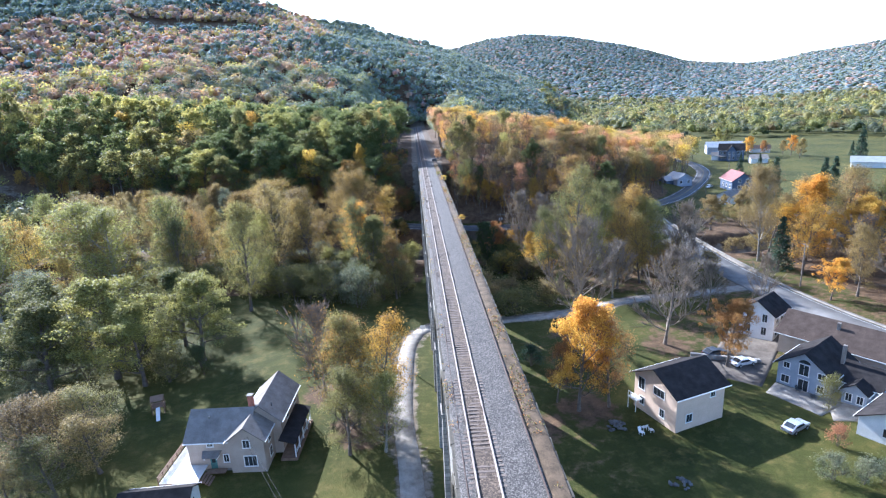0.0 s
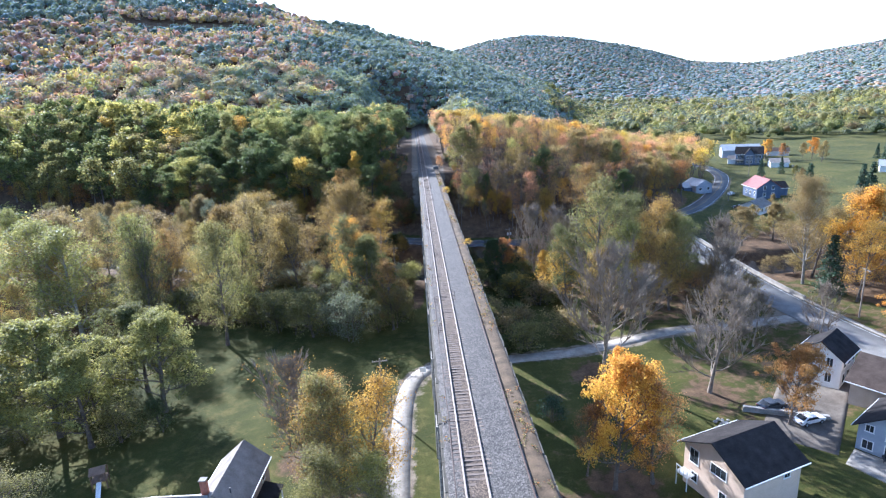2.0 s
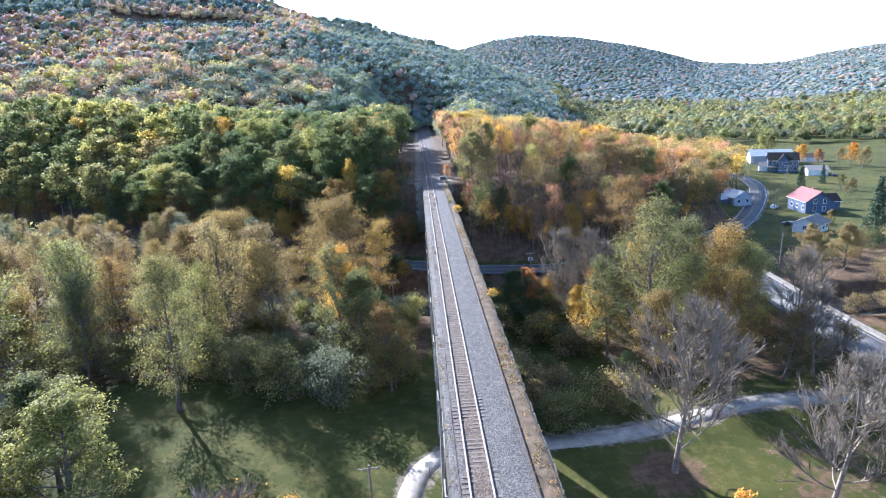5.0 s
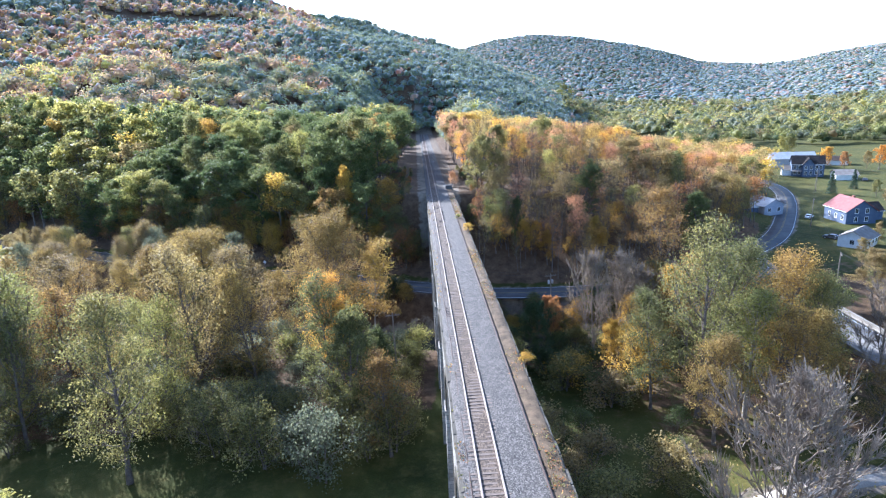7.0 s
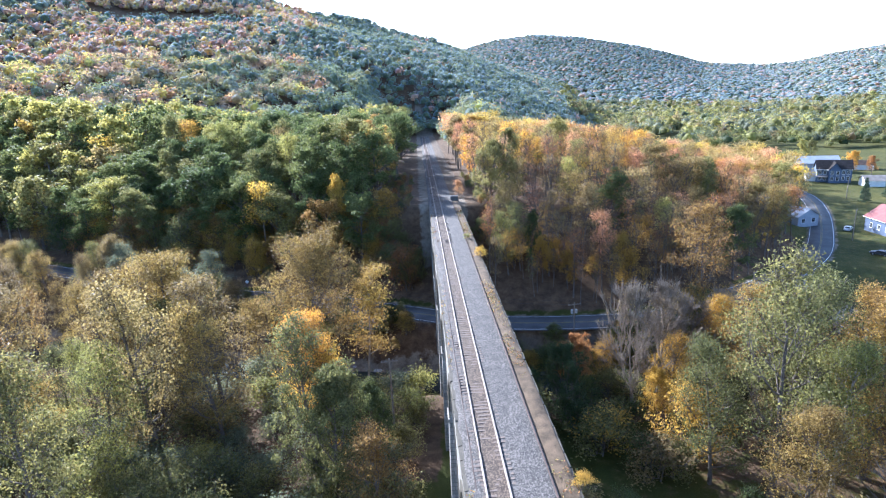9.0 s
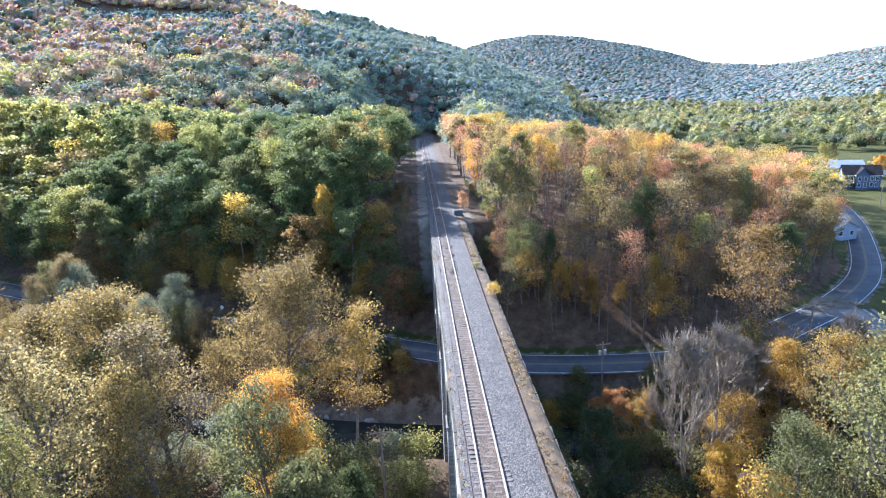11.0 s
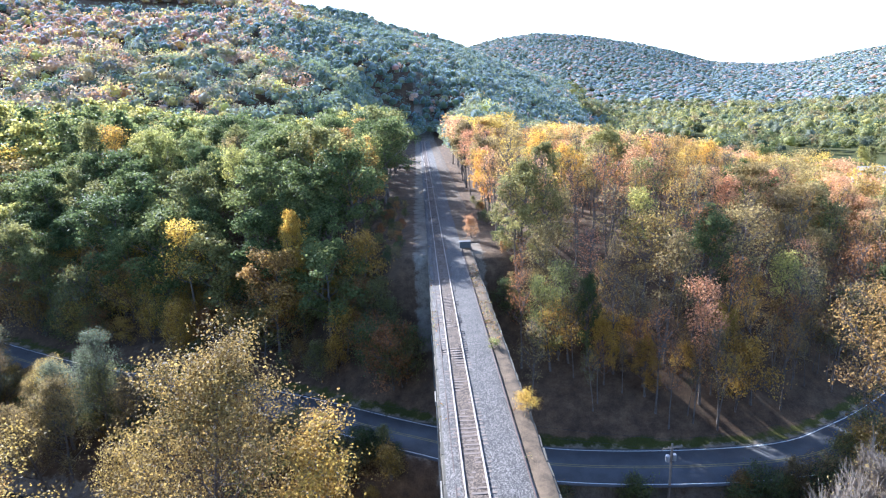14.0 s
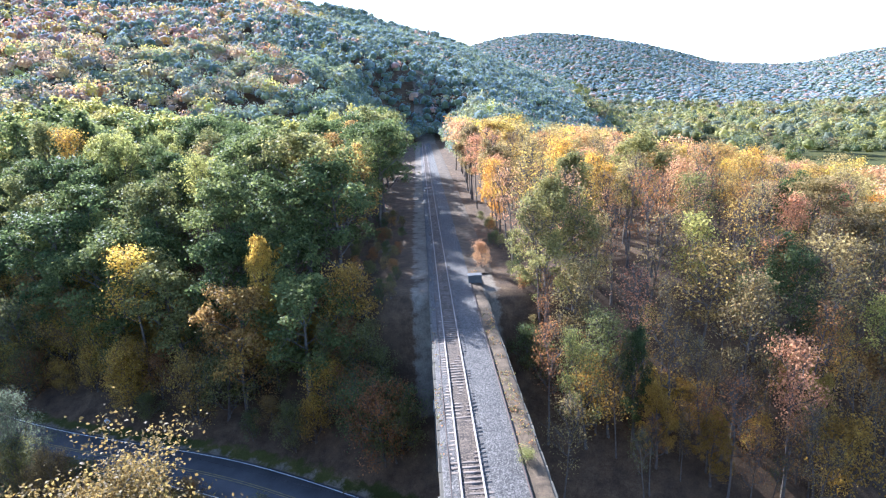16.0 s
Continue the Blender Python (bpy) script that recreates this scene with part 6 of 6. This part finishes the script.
# ---- cars and yard things ----
def car(x, y, turn, paint, label):
    ob = tagged(root("car", x, y, land_at(x, y) + 0.03, turn), label, "car")
    side = [(-2.2, 0.35), (2.2, 0.35), (2.25, 0.75), (1.9, 0.88), (1.0, 0.95), (0.35, 1.42), (-1.1, 1.45), (-1.85, 0.98), (-2.2, 0.9)]
    b = prism("body", side, "y", -0.86, 0.86, paint, ob)
    md = b.modifiers.new("round", "BEVEL")
    md.width, md.segments = 0.09, 2
    glass = [(0.98, 0.97), (0.38, 1.37), (-1.08, 1.4), (-1.7, 1.0)]
    for s in (-1, 1):
        prism("side_window", [(p[0] * 0.93, p[1]) for p in glass], "y", s * 0.855, s * 0.868, GLASS, ob)
    slab("windscreen", (1.0, -0.7, 0.975), (1.0, 0.7, 0.975), (0.4, 0.66, 1.425), (0.4, -0.66, 1.425), 0.02, GLASS, ob)
    slab("rear_window", (-1.8, -0.7, 1.02), (-1.8, 0.7, 1.02), (-1.16, 0.66, 1.46), (-1.16, -0.66, 1.46), 0.02, GLASS, ob)
    for wx in (-1.35, 1.4):
        for wy in (-0.84, 0.84):
            bm = bmesh.new()
            bmesh.ops.create_cone(bm, cap_ends=True, segments=16, radius1=0.33, radius2=0.33, depth=0.22, matrix=Matrix.Translation((wx, wy, 0.33)) @ Matrix.Rotation(radians(90), 4, "X"))
            tyre = part("wheel", bm, RUBBER, ob)
            bm = bmesh.new()
            bmesh.ops.create_cone(bm, cap_ends=True, segments=12, radius1=0.19, radius2=0.19, depth=0.24, matrix=Matrix.Translation((wx, wy, 0.33)) @ Matrix.Rotation(radians(90), 4, "X"))
            part("rim", bm, CAR_SILVER, tyre)
    for s in (-1, 1):
        box("headlight", 2.2, 2.27, s * 0.62 - 0.16, s * 0.62 + 0.16, 0.6, 0.74, TRIM, ob)
        box("tail_light", -2.24, -2.18, s * 0.66 - 0.14, s * 0.66 + 0.14, 0.7, 0.86, ROOF_RED, ob)
    return ob


car(49.4, 67.9, 25, CAR_SILVER, "silver saloon car parked on the grass")
car(53.5, 88.0, 12, CAR_WHITE, "pale saloon car parked beside a house")
car(50.6, 92.5, 12, CAR_DARK, "dark saloon car parked under trees")
car(119.5, 221, 120, CAR_DARK, "dark car parked on a village lawn")
car(133, 250, 40, CAR_WHITE, "white car parked near the red-roofed house")
car(206, 316, 60, CAR_DARK, "dark car parked by the farmhouse")

cab = tagged(root("relay_cabinet", 4.3, 216.8, -0.35), "grey metal relay cabinet beside the track", "cabinet")
CABINET_GREY = plain("cabinet_paint", (0.07, 0.07, 0.072), (0.12, 0.12, 0.122), 0.6, 1.0, fine=12, relief=0.1)
box("body", -0.9, 0.9, -0.5, 0.5, 0.0, 1.15, CABINET_GREY, cab, 0.03)
box("lid", -0.98, 0.98, -0.58, 0.58, 1.152, 1.24, CABINET_GREY, cab, 0.02)
for s in (-0.45, 0.45):
    box("door", s - 0.4, s + 0.4, -0.53, -0.503, 0.1, 1.05, CABINET_GREY, cab)


def paved(name, corners, material, label, category, lift=0.05):
    """A paved four-sided patch that lies on the land."""
    a, b, c, d = (np.array(p, float) for p in corners)
    n = 16
    u, v = np.meshgrid(np.linspace(0, 1, n), np.linspace(0, 1, n))
    u, v = u.ravel()[:, None], v.ravel()[:, None]
    p = a * (1 - u) * (1 - v) + b * u * (1 - v) + c * u * v + d * (1 - u) * v
    z = land(p[:, 0], p[:, 1]) + lift
    i = np.arange(n * n).reshape(n, n)
    q = np.stack([i[:-1, :-1], i[:-1, 1:], i[1:, 1:], i[1:, :-1]], -1).reshape(-1, 4)
    ob = new(name, mesh_np(name, np.column_stack([p, z]), q, [material]))
    md = ob.modifiers.new("depth", "SOLIDIFY")
    md.thickness, md.offset = 0.25, -1
    return tagged(ob, label, category, kind="structure")


DIRT = plain("dirt_yard", (0.07, 0.057, 0.045), (0.15, 0.128, 0.104), 0.95, 0.5, fine=8, relief=0.5, depth=0.02)
paved("terrace", [(51.6, 78.2), (55.2, 70.4), (60.6, 73.0), (55.0, 81.0)], CONCRETE, "pale concrete terrace before the blue-grey house", "terrace", 0.1)
paved("driveway", [(45, 86.5), (52, 80), (69, 99), (62, 106)], DIRT, "worn brown-grey dirt driveway between the houses", "driveway")
paved("yard", [(56, 69), (70, 66), (76, 78), (63, 82)], GRAVEL, "gravel yard before the garage", "yard")


def rubble(name, x, y, n, r, material, label, flat=0.6):
    """A heap of loose stones or logs."""
    rng = random.Random(int(x * 7 + y))
    ob = tagged(root(name, x, y, land_at(x, y)), label, "heap")
    for k in range(n):
        bm = bmesh.new()
        bmesh.ops.create_icosphere(bm, subdivisions=1, radius=rng.uniform(0.2, 0.42))
        for v in bm.verts:
            v.co *= rng.uniform(0.75, 1.2)
            v.co.z *= flat
        a, d = rng.uniform(0, 6.28), r * math.sqrt(rng.random())
        bmesh.ops.translate(bm, verts=bm.verts, vec=(d * math.cos(a), d * math.sin(a), 0.12 + max(0, 0.5 * (1 - d / r))))
        part("stone", bm, material, ob)
    return ob


ASH_STONE = plain("ash_stone", (0.06, 0.058, 0.056), (0.16, 0.155, 0.15), 0.9, 1.2, fine=12, relief=0.7, depth=0.04)
rubble("stone_heap", 24.6, 72.5, 26, 1.5, ASH_STONE, "heap of dark stones and ash on the shaded lawn")
rubble("stone_heap", 28.0, 58.8, 18, 1.3, ASH_STONE, "small heap of stones on the shaded lawn")
rubble("stone_heap", 41, 88.5, 24, 2.2, STONE, "low heap of stones under the trees")
wall = tagged(root("stone_wall", 46, 92.5, land_at(46, 92.5), -22), "low dry stone wall beside the yard", "wall")
wr = random.Random(3)
for row in range(3):
    u = 0.0
    while u < 11:
        ln = wr.uniform(0.45, 0.9)
        box("stone", u, u + ln - 0.03, -0.3 + wr.uniform(-0.05, 0.05), 0.3 + wr.uniform(-0.05, 0.05), 0.33 * row - 0.1, 0.33 * row + 0.22, STONE, wall, 0.03)
        u += ln


def garden_chair(x, y, turn, material, label):
    ob = tagged(root("garden_chair", x, y, land_at(x, y), turn), label, "chair")
    box("seat", -0.3, 0.3, -0.3, 0.3, 0.38, 0.42, material, ob, 0.01)
    slab("backrest", (-0.3, 0.3, 0.42), (0.3, 0.3, 0.42), (0.3, 0.55, 1.05), (-0.3, 0.55, 1.05), 0.03, material, ob)
    for a in (-0.27, 0.27):
        for b in (-0.26, 0.26):
            box("leg", a - 0.025, a + 0.025, b - 0.025, b + 0.025, 0, 0.38, material, ob)


for x, y, t in ((27.6, 70.2, 30), (28.4, 71.4, 200), (29.2, 70.6, 100)):
    garden_chair(x, y, t, TRIM, "white plastic garden chair on the lawn")
for x, y, t in ((56.6, 77.5, 30), (57.6, 75.6, 70)):
    garden_chair(x, y, t, CAR_DARK, "dark garden chair on the terrace")
ps = tagged(root("playset", -49.2, 86.0, land_at(-49.2, 86.0), 20), "wooden climbing frame with a white slide", "playset")
for a in (-0.9, 0.9):
    for b in (-0.9, 0.9):
        box("post", a - 0.07, a + 0.07, b - 0.07, b + 0.07, 0, 2.6, RAIL_WOOD, ps)
box("platform", -1, 1, -1, 1, 1.2, 1.3, RAIL_WOOD, ps)
slab("slide", (-0.3, -1.0, 1.3), (0.3, -1.0, 1.3), (0.3, -3.4, 0.15), (-0.3, -3.4, 0.15), 0.06, TRIM, ps)
slab("canopy", (-1, 0, 3.1), (1, 0, 3.1), (1, 1.1, 2.5), (-1, 1.1, 2.5), 0.04, RAIL_WOOD, ps)
slab("canopy", (-1, 0, 3.1), (1, 0, 3.1), (1, -1.1, 2.5), (-1, -1.1, 2.5), 0.04, RAIL_WOOD, ps)
sg = tagged(root("notice_board", -3.9, 109.5, land_at(-3.9, 109.5), 0), "small white notice board on a post by the lane", "sign")
box("post", -0.05, 0.05, -0.05, 0.05, 0, 2.4, POLE_WOOD, sg)
box("board", -0.55, 0.55, -0.09, -0.052, 1.6, 2.5, TRIM, sg)

# warning sign on the outside of the road's bend
sg = tagged(root("road_sign", -48.6, 216.4, land_at(-48.6, 216.4), -8), "pale diamond-shaped road sign on a thin steel post", "sign")
box("post", -0.04, 0.04, 0.0, 0.06, -0.3, 2.6, CABINET_GREY, sg)
prism("panel", [(-0.5, 2.2), (0, 1.7), (0.5, 2.2), (0, 2.7)], "y", -0.03, -0.005, TRIM, sg)

# boulders on the creek's banks by the piers
rock_rng = random.Random(29)
rock_shapes = []
for k in range(5):
    bm = bmesh.new()
    bmesh.ops.create_icosphere(bm, subdivisions=2, radius=1.0)
    for v in bm.verts:
        v.co *= 0.85 + 0.5 * noise.noise(v.co * 1.3 + Vector((k * 7.0, 0, 0))) + rock_rng.uniform(-0.06, 0.06)
        v.co.z = max(v.co.z * 0.62, -0.4)
    me = bpy.data.meshes.new("boulder")
    bm.to_mesh(me)
    bm.free()
    me.materials.append(STONE)
    rock_shapes.append(me)
for k in range(120):
    p = CREEK[rock_rng.randrange(len(CREEK))]
    if not -30 < p[0] < 34:
        continue
    x, y = p[0] + rock_rng.uniform(-2, 2), p[1] + rock_rng.choice((-1, 1)) * rock_rng.uniform(3.2, 6.0)
    ob = tagged(new("boulder", rock_rng.choice(rock_shapes)), "rounded grey boulder on the creek's bank", "boulder", "creek boulders")
    r = rock_rng.uniform(0.35, 1.0)
    ob.matrix_world = pose(x, y, max(land_at(x, y), -27.9) + r * 0.2, 0, 0, rock_rng.uniform(0, 360)) @ Matrix.Diagonal((r, r, r, 1))

# bushes and weeds that have rooted on the viaduct
plant("shrub", "gold", 5.0, 165.8, 1.5, 1.3, "small golden bush rooted in the parapet", name="shrub", category="shrub", z=-0.3)
plant("shrub", "lime", 3.95, 177.8, 0.95, 1.4, "small yellow-green bush rooted in the deck's soil", name="shrub", category="shrub", z=-0.3)
plant("bushy", "rust", 6.0, 223.5, 4.4, 0.75, "pinkish rust shrub beside the track", name="shrub", category="shrub", z=-0.6)
plant("shrub", "gold", 5.45, 112, 1.1, 1.2, "small yellow-green bush on the parapet's edge", name="shrub", category="shrub", z=-0.6)
weed_rng = np.random.default_rng(17)
V, Q = [], []
wy = weed_rng.uniform(20, 222, 1500)
wx = np.where(weed_rng.random(1500) < 0.85, weed_rng.uniform(3.75, 4.95, 1500), weed_rng.uniform(-2.0, -1.65, 1500))
clump = np.sin(wy * 0.35) + np.sin(wy * 0.13 + 2) + weed_rng.normal(0, 0.7, 1500) > 0.4
wx, wy = wx[clump], wy[clump]
cc = np.repeat(np.stack([wx, wy, np.full(len(wx), -0.08)], 1), 9, 0) + weed_rng.normal(0, 0.16, (len(wx) * 9, 3)) * np.array([1, 1, 0.6])
leaf_cards(cc, np.tile(np.array([[0, 0, 1.0]]), (len(cc), 1)), 0.14, weed_rng, V, Q, 0.2)
tagged(new("weeds", mesh_np("weeds", np.vstack(V), np.vstack(Q), [LEAF["tan"], LEAF["russet"], LEAF["olive"]], weed_rng.integers(0, 3, len(cc)))), "dry tan, rust and green weeds along the deck's edges", "weeds", kind="stuff")
